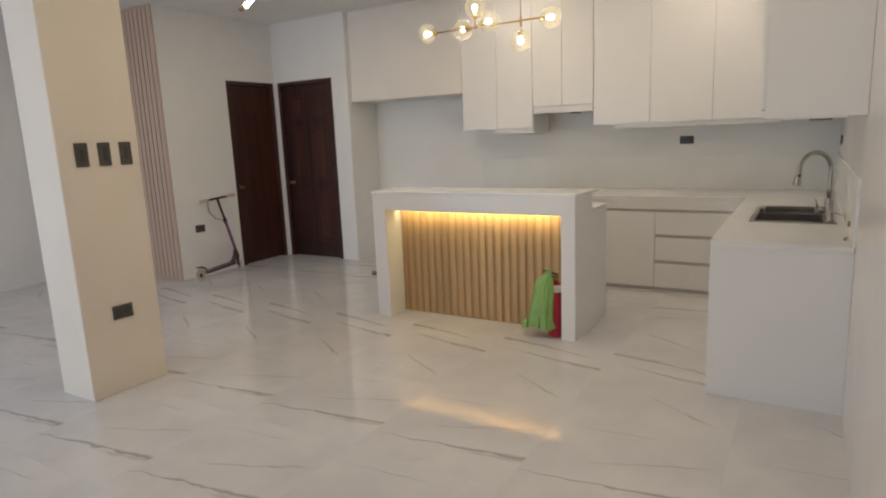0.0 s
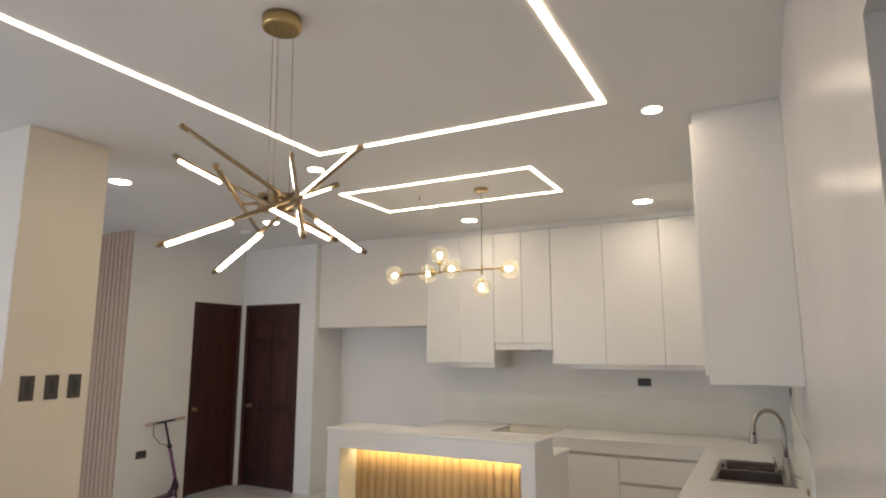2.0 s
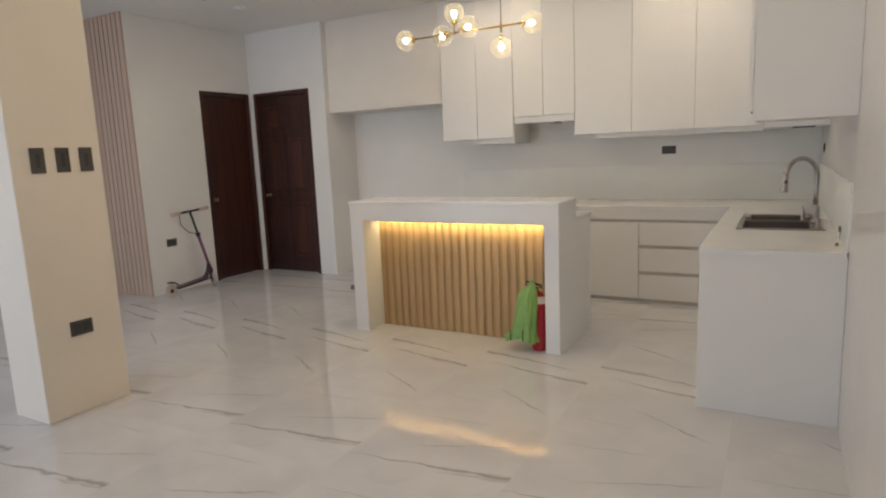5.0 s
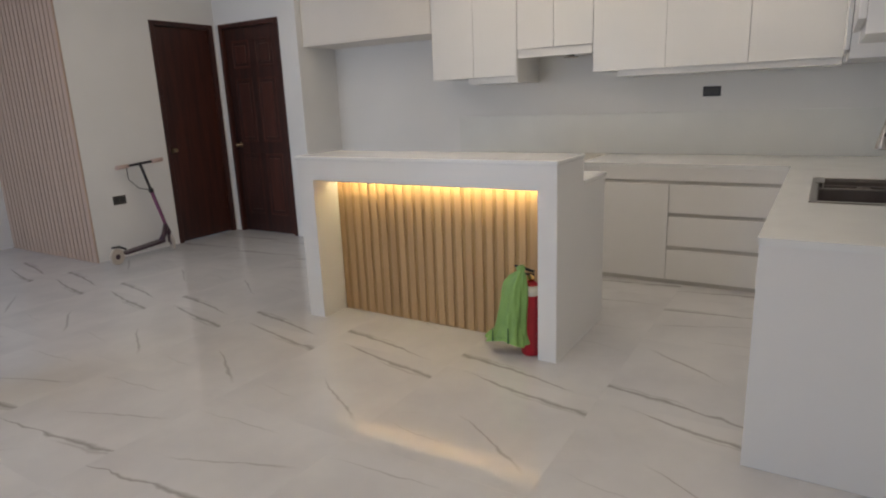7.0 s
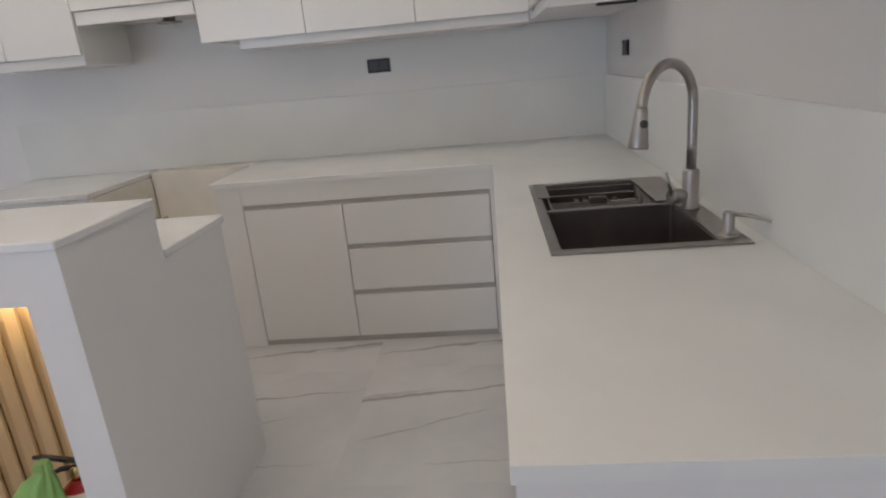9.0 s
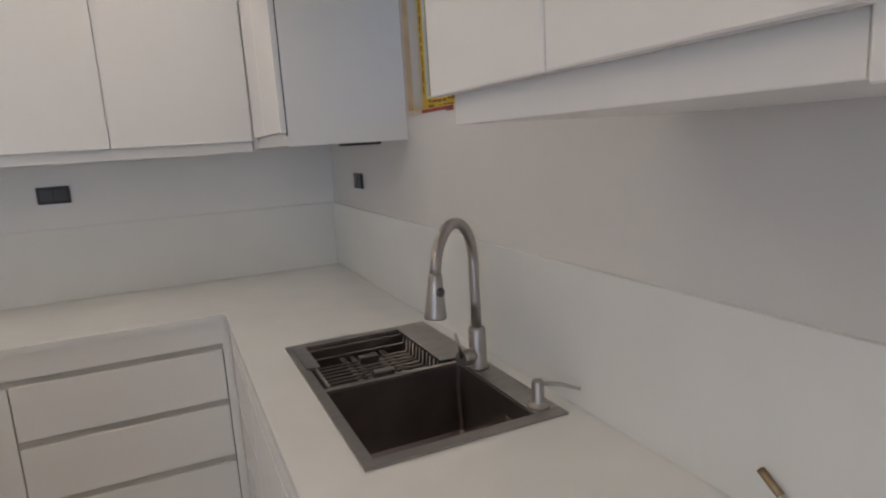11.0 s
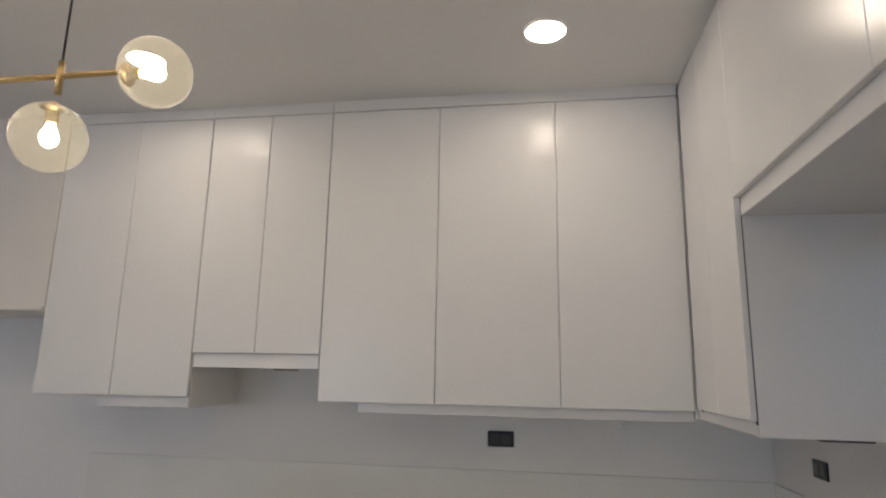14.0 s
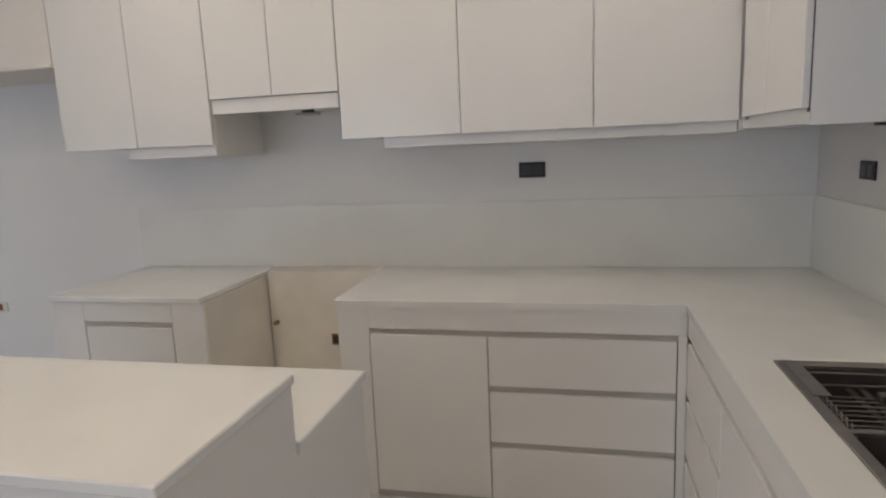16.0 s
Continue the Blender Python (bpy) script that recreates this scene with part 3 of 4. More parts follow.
for c, d in globes:
    c, d = Vector(c), Vector(d).normalized()
    bm = bmesh.new()
    lathe(bm, c + d * 0.082, [(0.006, 0), (0.010, -0.004), (0.022, -0.010), (0.026, -0.016), (0.018, -0.020), (0.0125, -0.022), (0.0125, -0.05)], 20, d)
    if abs(d.y) > 0.1:
        tube(bm, [c + d * 0.08, (-1.675, PY, 2.250)], 0.006, 8)
    cap = part("socket_cap", bm, BRASS, pd)
    part("bulb", lathe(bmesh.new(), c + d * 0.034, [(0.007, 0), (0.011, -0.012), (0.018, -0.028), (0.0185, -0.038), (0.014, -0.049), (0.006, -0.055)], 16, d), BULB_GLOW, cap, "glowing warm bulb")
    g = part("glass_globe", ball(bmesh.new(), c, 0.075, 32, 22), GLOBE, pd, "clear amber-tinted glass globe")
    g.visible_shadow = False
hook = thing("ceiling_hook", (-1.854, 4.154, CZ), "small dark metal hook hanging from the ceiling", "hook")
part("stub", tube(bmesh.new(), [(-1.854, 4.154, CZ), (-1.854, 4.154, CZ - 0.02), (-1.860, 4.154, CZ - 0.035)], 0.004, 8), BRONZE, hook)


# ---- wall cabinets ----
def door_on(root, axis, a0, a1, face, z0, z1, name="door"):
    """A lacquered front; axis 'y' faces south at y=face, axis 'x' faces west at x=face."""
    g = 0.0015
    d = (a0 + g, a1 - g, face, face + 0.019, z0, z1) if axis == "y" else (face, face + 0.019, a0 + g, a1 - g, z0, z1)
    return part(name, boxes(d, bevel=0.0018), CAB, root)


UF, UT = 5.692, 2.843
ULAB = "tall white lacquered wall cabinet under the ceiling"


def north_unit(x0, x1, gaps, z0, extra, label):
    root = thing("wall_cabinet", ((x0 + x1) / 2, 5.95, z0), label, "cabinet", "wall cabinets")
    part("body", boxes((x0 + 0.001, x1 - 0.001, UF + 0.022, YN - 0.001, z0 + 0.004, UT), *extra, bevel=0.0012), CAB, root)
    part("top_filler", boxes((x0 + 0.001, x1 - 0.001, UF + 0.0005, YN - 0.002, UT + 0.002, CZ - 0.001)), CAB, root)
    xs = [x0, *gaps, x1]
    for a, b in zip(xs, xs[1:]):
        door_on(root, "y", a, b, UF, z0, UT - 0.002)
    return root


north_unit(-2.645, -1.853, [-2.245], 1.502, [(-2.31, -1.858, UF + 0.022, YN - 0.002, 1.452, 1.502), (-1.8575, -1.8525, UF + 0.022, YN - 0.002, 1.452, 1.70)], ULAB)
north_unit(-1.851, -1.239, [-1.546], 1.70, [(-1.845, -1.245, UF + 0.012, UF + 0.03, 1.635, 1.697), (-1.845, -1.245, UF + 0.03, YN - 0.002, 1.66, 1.70)], "shorter white lacquered wall cabinet over the cooker gap")
north_unit(-1.237, 0.331, [-0.719, -0.194], 1.499, [(-1.06, 0.330, UF + 0.03, YN - 0.002, 1.456, 1.50)], "wide three-door white lacquered wall cabinet")
hl = thing("hood_vent", (-1.555, 5.95, 1.655), "small grey round fitting under the short cabinet", "fitting")
part("disc", lathe(bmesh.new(), (-1.5, 5.95, 1.626), [(0.055, 0), (0.06, 0.003), (0.06, 0.008), (0.03, 0.010), (0.03, 0.034)], 24), STEEL, hl)

EX = 0.328
root = thing("wall_cabinet", (0.54, 5.36, 1.47), "white lacquered corner wall cabinet beside the window", "cabinet", "wall cabinets")
part("body", boxes((EX + 0.022, XR - 0.001, 5.050, UF + 0.02, 1.468, UT), (EX + 0.005, XR - 0.001, UF + 0.022, YN - 0.002, 1.468, UT), bevel=0.0012), CAB, root)
part("top_filler", boxes((EX + 0.012, XR - 0.002, 5.031, YN - 0.003, UT + 0.002, CZ - 0.001)), CAB, root)
part("end_panel", boxes((EX + 0.0224, XR - 0.002, 5.031, 5.049, 1.465, 2.1259)), CAB, root)
part("dark_seam", boxes((EX + 0.0192, EX + 0.0222, 5.035, 5.049, 1.500, 2.1259)), BLACK, root, "dark gap beside the corner door")
door_on(root, "x", 5.031, 5.36, EX, 1.510, UT - 0.002)
door_on(root, "x", 5.36, 5.645, EX, 1.510, UT - 0.002)
part("gap_strip", boxes((EX + 0.014, EX + 0.021, 5.6455, 5.691, 1.50, UT)), GROOVE, root, "grey shadow gap in the corner")
slot = part("light_slot", boxes((0.53, 0.67, 5.065, 5.10, 1.456, 1.4675), bevel=0.001), BLACK, root, "thin black slot under the cabinet")

root = thing("wall_cabinet", (0.54, 4.42, 2.1), "white lacquered cabinet bridging over the window", "cabinet", "wall cabinets")
part("body", boxes((EX + 0.0195, XR - 0.001, 3.848, 5.030, 2.126, UT), bevel=0.0012), CAB, root)
part("top_filler", boxes((EX + 0.012, XR - 0.002, 3.848, 5.029, UT + 0.002, CZ - 0.001)), CAB, root)
for a, b in ((3.848, 4.206), (4.206, 5.030)):
    door_on(root, "x", a, b, EX, 2.184, UT - 0.002)

root = thing("wall_cabinet", (0.54, 3.55, 1.45), "white lacquered wall cabinet with a full side panel", "cabinet", "wall cabinets")
part("body", boxes((EX + 0.022, XR - 0.001, 3.272, 3.845, 1.519, UT), bevel=0.0012), CAB, root)
part("top_filler", boxes((EX + 0.012, XR - 0.002, 3.272, 3.845, UT + 0.002, CZ - 0.001)), CAB, root)
part("bottom_box", boxes((EX + 0.024, XR - 0.002, 3.272, 3.816, 1.475, 1.518), bevel=0.001), CAB, root)
part("side_panel", boxes((EX + 0.02, XR - 0.001, 3.25, 3.27, 1.472, CZ - 0.001), bevel=0.0015), CAB, root)
door_on(root, "x", 3.262, 3.563, EX, 1.515, UT - 0.002)
door_on(root, "x", 3.563, 3.845, EX, 1.515, UT - 0.002)

# ---- base cabinets and worktops ----
KF, KT = 5.455, 0.855
root = thing("base_cabinet", (-2.22, 5.8, 0), "white lacquered base cabinet with one door", "cabinet", "base cabinets")
part("body", boxes((-2.606, -1.832, KF + 0.022, YN - 0.013, 0.05, 0.828), bevel=0.0012), CAB, root)
for d in ((-2.606, -2.445, KF, KF + 0.02, 0.05, 0.828), (-1.99, -1.832, KF, KF + 0.02, 0.05, 0.828)):
    part("stile", boxes(d, bevel=0.0012), CAB, root)
part("top_rail", boxes((-2.444, -1.991, KF, KF + 0.02, 0.74, 0.828), bevel=0.0012), CAB, root)
part("toe_kick", boxes((-2.60, -1.84, KF + 0.05, KF + 0.07, 0, 0.049)), GROOVE, root)
part("groove", boxes((-2.443, -1.992, KF + 0.012, KF + 0.02, 0.714, 0.739)), GROOVE, root)
door_on(root, "y", -2.441, -1.996, KF, 0.06, 0.714)
part("side_lining", boxes((-1.831, -1.826, KF + 0.004, YN - 0.15, 0.0, 0.83)), CREAM, root)

root = thing("base_cabinet", (-0.55, 5.8, 0), "white lacquered base cabinet with a door and three drawers", "cabinet", "base cabinets")
part("body", boxes((-1.214, 0.128, KF + 0.022, YN - 0.013, 0.05, 0.828), bevel=0.0012), CAB, root)
part("stile", boxes((-1.214, -1.086, KF, KF + 0.02, 0.0, 0.828), bevel=0.0012), CAB, root)
part("top_rail", boxes((-1.085, 0.1296, KF, KF + 0.02, 0.738, 0.828), bevel=0.0012), CAB, root)
part("toe_kick", boxes((-1.084, 0.128, KF + 0.012, KF + 0.02, 0, 0.031)), GROOVE, root)
part("groove", boxes((-1.084, 0.128, KF + 0.014, KF + 0.02, 0.032, 0.737)), GROOVE, root)
door_on(root, "y", -1.084, -0.602, KF, 0.032, 0.713)
for za, zb in ((0.514, 0.713), (0.279, 0.487), (0.032, 0.250)):
    door_on(root, "y", -0.600, 0.096, KF, za, zb, "drawer")
part("post", boxes((0.0985, 0.1296, KF, KF + 0.02, 0.0, 0.737), bevel=0.0006), CAB, root)
part("dark_seam", boxes((0.0962, 0.0984, KF + 0.006, KF + 0.012, 0.032, 0.713)), BLACK, root, "dark gap beside the drawers")

root = thing("base_cabinet", (0.44, 4.3, 0), "white lacquered sink cabinet with a plain end panel", "cabinet", "base cabinets")
part("body", boxes((0.152, XR - 0.013, 3.322, KF, 0.05, 0.62), bevel=0.0012), CAB, root)
part("top_rail", boxes((0.130, 0.150, 3.322, KF - 0.0004, 0.738, 0.828), bevel=0.0012), CAB, root)
part("inner_rail", boxes((0.152, 0.20, 3.322, KF, 0.62, 0.828)), CAB, root)
part("end_panel", boxes((0.126, XR - 0.0005, 3.310, 3.321, 0, 0.829), bevel=0.002), CAB, root)
part("toe_kick", boxes((0.152, 0.17, 3.322, KF, 0, 0.049)), GROOVE, root)
part("groove", boxes((0.143, 0.150, 3.322, KF - 0.002, 0.05, 0.737)), GROOVE, root)
ys = [3.324, 3.83, 4.37, 4.91, 5.4545]
for a, b in zip(ys[:3], ys[1:4]):
    door_on(root, "x", a, b, 0.130, 0.06, 0.713)
for za, zb in ((0.514, 0.713), (0.279, 0.487), (0.06, 0.250)):
    door_on(root, "x", 4.91, 5.4545, 0.130, za, zb, "drawer")

back = setting("cooker_gap_wall", boxes((-1.826, -1.215, 6.012, YN - 0.001, 0, 0.853)), CREAM, "bare cream plaster at the back of the cooker gap", "wall")
part("side_lining", boxes((-1.219, -1.2145, KF + 0.004, 6.01, 0.0, 0.83)), CREAM, back)


short = thing("worktop", (-2.226, 5.8, 0.83), "short white quartz worktop beside the cooker gap", "worktop")
part("top", boxes((-2.612, -1.840, KF - 0.008, YN - 0.0075, 0.83, KT), bevel=0.0025), QUARTZ, short)
SX0, SX1, SY0, SY1 = 0.246, 0.707, 4.068, 4.882
bm = bmesh.new()
ob = thing("worktop", (0.44, 4.4, 0.83), "L-shaped white quartz worktop with a sink cut-out", "worktop")
me_pts = [(-1.228, KF - 0.008), (0.121, KF - 0.008), (0.121, 3.303), (XR - 0.0065, 3.303), (XR - 0.0065, SY0 + 0.012), (SX0 + 0.012, SY0 + 0.012), (SX0 + 0.012, SY1 - 0.012),
          (SX1 - 0.012, SY1 - 0.012), (SX1 - 0.012, SY0 + 0.0125), (XR - 0.0066, SY0 + 0.0125), (XR - 0.0065, YN - 0.0075), (-1.228, YN - 0.0075)]
vs = [bm.verts.new((x, y, KT)) for x, y in me_pts]
top = bm.faces.new(vs)
ext = bmesh.ops.extrude_face_region(bm, geom=[top])
bmesh.ops.translate(bm, verts=[v for v in ext["geom"] if isinstance(v, bmesh.types.BMVert)], vec=(0, 0, -0.026))
part("top", bm, QUARTZ, ob)

sp1 = thing("backsplash", (-0.9, YN, KT), "polished white backsplash slab behind the worktop", "backsplash", "backsplash slabs")
part("slab", boxes((-2.65, XR - 0.0125, YN - 0.013, YN + 0.002, KT + 0.0005, 1.178), bevel=0.001), SPLASH, sp1)
sp2 = thing("backsplash", (XR, 4.7, KT), "polished white backsplash slab beside the sink", "backsplash", "backsplash slabs")
part("slab", boxes((XR - 0.012, XR + 0.002, 3.305, YN - 0.0005, KT + 0.0005, 1.175), bevel=0.001), SPLASH, sp2)

# ---- island ----
IX0, IX1, IY0, IY1, IT = -2.49, -0.788, 3.833, 4.222, 1.037
isl = thing("kitchen_island", (-1.64, 4.2, 0), "white bar island with a lit slatted front recess", "island")
for nm, d in (("portal_leg", (IX1 - 0.10, IX1, IY0, IY1 - 0.005, 0, 0.894)), ("portal_leg", (IX0, IX0 + 0.122, IY0, IY1 - 0.005, 0, 0.894)), ("portal_beam", (IX0, IX1, IY0, IY1 - 0.005, 0.894, IT - 0.0215))):
    part(nm, boxes(d), CAB, isl)
part("bar_top", boxes((IX0 - 0.008, IX1 + 0.006, IY0 - 0.008, IY1, IT - 0.021, IT), bevel=0.003), QUARTZ, isl, "white quartz bar top")
part("back_panel", boxes((IX0 + 0.123, IX1 - 0.101, 4.052, IY1 - 0.006, 0, 0.892)), PINE_SHADED, isl)
n = 22
w = (IX1 - 0.101 - (IX0 + 0.123)) / n
for i in range(n):
    x = IX0 + 0.123 + w * i
    part("slat", boxes((x + 0.003, x + 0.003 + w * 0.66, 4.043, 4.051, 0.001, 0.889), bevel=0.004), PINE, isl)
tape = part("led_tape", boxes((IX0 + 0.14, IX1 - 0.115, 3.9725, 3.9735, 0.872, 0.888)), LABELW, isl, "thin white light tape")
for i in range(44):
    x = IX0 + 0.175 + i * (IX1 - IX0 - 0.315) / 43
    part("led", boxes((x - 0.008, x + 0.018, 3.974, 3.979, 0.874, 0.886)), ISLAND_GLOW, tape, "glowing warm diode")
part("light_pelmet", boxes((IX0 + 0.123, IX1 - 0.101, 3.96, 3.972, 0.868, 0.893), bevel=0.001), CAB, isl)
part("rear_body", boxes((IX0, IX1, IY1 - 0.005, 4.585, 0.0, 0.869)), CAB, isl)
part("rear_worktop", boxes((IX0 - 0.005, -0.783, IY1 + 0.001, 4.607, 0.870, 0.895), bevel=0.003), QUARTZ, isl, "lower white quartz worktop")


# ---- sink and tap ----
snk = thing("sink", (0.47, 4.47, KT), "dark steel drop-in sink with one bowl and a draining rack", "sink")
bm = bmesh.new()
zr0, zr1 = KT + 0.0006, KT + 0.006
for d in ((SX0, SX1, SY0, 4.10), (SX0, SX1, 4.845, SY1), (SX0, 0.272, 4.10, 4.845), (0.642, SX1, 4.10, 4.845), (0.272, 0.642, 4.472, 4.488)):
    box(bm, *d, zr0, zr1, 0.001)
part("rim", bm, RIMSTEEL, snk, "brushed steel rim")


def bowl(x0, x1, y0, y1, depth):
    """A pressed steel basin: one shell with rounded corners, straight sides and a flat bottom."""
    bm = bmesh.new()

    def ring(inset, r, z):
        out = []
        for cx, cy, a0 in ((x1 - inset - r, y1 - inset - r, 0), (x0 + inset + r, y1 - inset - r, 90), (x0 + inset + r, y0 + inset + r, 180), (x1 - inset - r, y0 + inset + r, 270)):
            for k in range(5):
                a = radians(a0 + 22.5 * k)
                out.append(bm.verts.new((cx + r * math.cos(a), cy + r * math.sin(a), z)))
        return out

    top = zr0 - 0.0005
    loops = [ring(0, 0.016, KT - depth - 0.004), ring(0, 0.016, top), ring(0.004, 0.012, top), ring(0.004, 0.012, KT - depth + 0.012), ring(0.012, 0.010, KT - depth)]
    for p, q in zip(loops, loops[1:]):
        for k in range(len(p)):
            bm.faces.new((p[k], p[(k + 1) % len(p)], q[(k + 1) % len(q)], q[k]))
    bm.faces.new(loops[0])
    bm.faces.new(loops[-1])
    return bm


part("bowl", bowl(0.272, 0.642, 4.10, 4.472, 0.20), DARKSTEEL, snk, "dark brushed bowl")
part("bowl", bowl(0.272, 0.642, 4.488, 4.845, 0.18), DARKSTEEL, snk, "dark brushed second bowl")
part("drain", lathe(bmesh.new(), (0.45, 4.28, KT - 0.2), [(0.045, 0), (0.05, 0.002), (0.04, 0.004), (0.015, 0.003), (0.014, 0.008)], 24), STEEL, snk)
part("overflow", boxes((0.634, 0.638, 4.17, 4.22, KT - 0.075, KT - 0.045), bevel=0.002), STEEL, snk)

rk = thing("draining_rack", (0.456, 4.67, KT), "steel wire draining rack resting across the sink", "rack")
part("end_plate", boxes((0.262, 0.300, 4.645, 4.86, KT + 0.0065, KT + 0.010), bevel=0.001), RIMSTEEL, rk)
part("end_plate", boxes((0.598, 0.66, 4.50, 4.85, KT + 0.0065, KT + 0.010), bevel=0.001), RIMSTEEL, rk)
for i in range(13):
    y = 4.505 + 0.0265 * i
    zb = KT - (0.045 if 1 < i < 11 else 0.025 if i in (1, 11) else 0.004)
    part("wire", tube(bmesh.new(), [(0.295, y, KT - 0.002), (0.300, y, zb), (0.598, y, zb), (0.603, y, KT - 0.002)], 0.003, 6), RIMSTEEL, rk)
for x in (0.40, 0.43, 0.50, 0.53):
    part("cross_bar", boxes((x, x + 0.016, 4.51, 4.84, KT - 0.053, KT - 0.0485)), RIMSTEEL, rk)
for y in (4.60, 4.74):
    part("clip", boxes((0.44, 0.50, y, y + 0.03, KT - 0.046, KT - 0.025), bevel=0.003), DARKSTEEL, rk)

tap = thing("kitchen_tap", (0.672, 4.43, KT), "brushed steel gooseneck pull-down kitchen tap", "tap")
TX, TY = 0.667, 4.408
part("base", lathe(bmesh.new(), (TX, TY, zr1), [(0.027, 0), (0.027, 0.006), (0.0225, 0.010), (0.0225, 0.105), (0.0205, 0.110), (0.0135, 0.112)], 24), STEEL, tap)
REACH = Vector((-0.76, -0.65, 0)).normalized()
RAD = 0.112
pts = [Vector((TX, TY, 0.965)), Vector((TX, TY, 1.05)), Vector((TX, TY, 1.14))]
for k in range(17):
    a = math.pi * 0.97 * k / 16
    pts.append(Vector((TX, TY, 1.150)) + REACH * RAD * (1 - math.cos(a)) + Vector((0, 0, 0.111 * math.sin(a))))
part("neck", tube(bmesh.new(), pts, 0.0132, 16), STEEL, tap)
tipd = (REACH * 0.13 + Vector((0, 0, -1))).normalized()
MOUTH = pts[-1]
head = part("spray_head", lathe(bmesh.new(), MOUTH, [(0.0135, -0.004), (0.0155, 0.002), (0.0165, 0.018), (0.0225, 0.072), (0.0255, 0.094), (0.024, 0.098), (0.013, 0.098)], 24, tipd), STEEL, tap)
BTN = Vector((0.30, -0.95, 0)).normalized()
part("button", lathe(bmesh.new(), MOUTH + tipd * 0.036 + BTN * 0.012, [(0.011, 0), (0.011, 0.007), (0.008, 0.010)], 16, BTN), GREYPLATE, head, "dark oval spray button")
part("lever_body", tube(bmesh.new(), [(TX - 0.015, TY, 0.90), (TX - 0.035, TY - 0.01, 0.90), (TX - 0.06, TY - 0.02, 0.902)], [0.018, 0.022, 0.020], 18), STEEL, tap)
part("lever", tube(bmesh.new(), [(TX - 0.055, TY - 0.02, 0.905), (TX - 0.072, TY - 0.02, 0.972)], [0.006, 0.004], 10), STEEL, tap)

soap = thing("soap_dispenser", (0.669, 4.128, KT), "brushed steel soap dispenser set in the sink rim", "dispenser")
part("collar", lathe(bmesh.new(), (0.669, 4.128, zr1), [(0.025, 0), (0.024, 0.005), (0.017, 0.008), (0.0135, 0.012), (0.0135, 0.055), (0.011, 0.06)], 22), STEEL, soap)
part("spout", tube(bmesh.new(), [(0.669, 4.128, 0.914), (0.705, 4.096, 0.916), (0.738, 4.066, 0.907)], [0.005, 0.0045, 0.0035], 10), STEEL, soap)


# ---- sockets and switches ----
def plate_north(x0, x1, z0, z1, y, label, modules, mat=BLACK):
    root = thing("wall_socket", ((x0 + x1) / 2, y, (z0 + z1) / 2), label, "socket")
    part("plate", boxes((x0, x1, y - 0.008, y - 0.0005, z0, z1), bevel=0.002), mat, root)
    w = (x1 - x0 - 0.02) / modules
    for i in range(modules):
        a = x0 + 0.01 + w * i
        part("module", boxes((a + 0.002, a + w - 0.002, y - 0.0105, y - 0.0085, z0 + 0.012, z1 - 0.012), bevel=0.001), GREYROCKER, root)
    return root


def plate_wall_x(y0, y1, z0, z1, x, out, label, modules, mat, upright=False, cat="socket"):
    root = thing("wall_switch" if cat == "switch" else "wall_socket", (x, (y0 + y1) / 2, (z0 + z1) / 2), label, cat)
    a, b = sorted((x + out * 0.0005, x + out * 0.008))
    part("plate", boxes((a, b, y0, y1, z0, z1), bevel=0.002), mat, root)
    a, b = sorted((x + out * 0.0085, x + out * 0.0105))
    if upright:
        part("rocker", boxes((a, b, (y0 + y1) / 2 - 0.012, (y0 + y1) / 2 + 0.012, z0 + 0.03, z1 - 0.03), bevel=0.001), GREYROCKER, root)
    else:
        w = (y1 - y0 - 0.02) / modules
        for i in range(modules):
            c = y0 + 0.01 + w * i
            part("module", boxes((a, b, c + 0.003, c + w - 0.003, z0 + 0.014, z1 - 0.014), bevel=0.001), GREYROCKER, root)
    return root


plate_north(-0.530, -0.405, 1.287, 1.360, YN, "black double wall socket above the backsplash", 2)
plate_wall_x(5.606, 5.727, 1.268, 1.335, XR, -1, "black wall socket beside the corner cabinet", 2, BLACK)
for y in (1.789, 1.920, 2.049):
    plate_wall_x(y, y + 0.074, 1.366, 1.500, -2.978, 1, "dark grey upright light switch on the column", 1, GREYPLATE, True, "switch")
plate_wall_x(1.872, 1.997, 0.45, 0.534, -2.978, 1, "dark grey double socket low on the column", 2, GREYPLATE)
plate_wall_x(4.235, 4.359, 0.503, 0.585, DAX, 1, "dark grey wall socket beside the door", 2, GREYPLATE)
root = thing("wall_socket", (-3.69, YN, 0.6), "small pale socket box with a red front", "socket")
part("plate", boxes((-3.765, -3.655, YN - 0.008, YN - 0.0005, 0.567, 0.63), bevel=0.002), LABELW, root)
part("module", boxes((-3.745, -3.69, YN - 0.011, YN - 0.0085, 0.58, 0.618)), COPPER, root)
root = thing("junction_box", (-1.46, 6.012, 0.5), "small open reddish junction box in the cooker gap", "junction box")
part("frame", boxes((-1.492, -1.436, 6.004, 6.0115, 0.472, 0.53), bevel=0.002), COPPER, root)
part("insert", boxes((-1.482, -1.446, 6.0015, 6.0038, 0.482, 0.52)), BLACK, root)
root = thing("pipe_stub", (-1.79, 6.012, 0.59), "short dark pipe end in the cooker gap", "pipe")
part("stub", tube(bmesh.new(), [(-1.79, 6.0115, 0.585), (-1.79, 5.985, 0.585)], 0.012, 10), BRONZE, root)

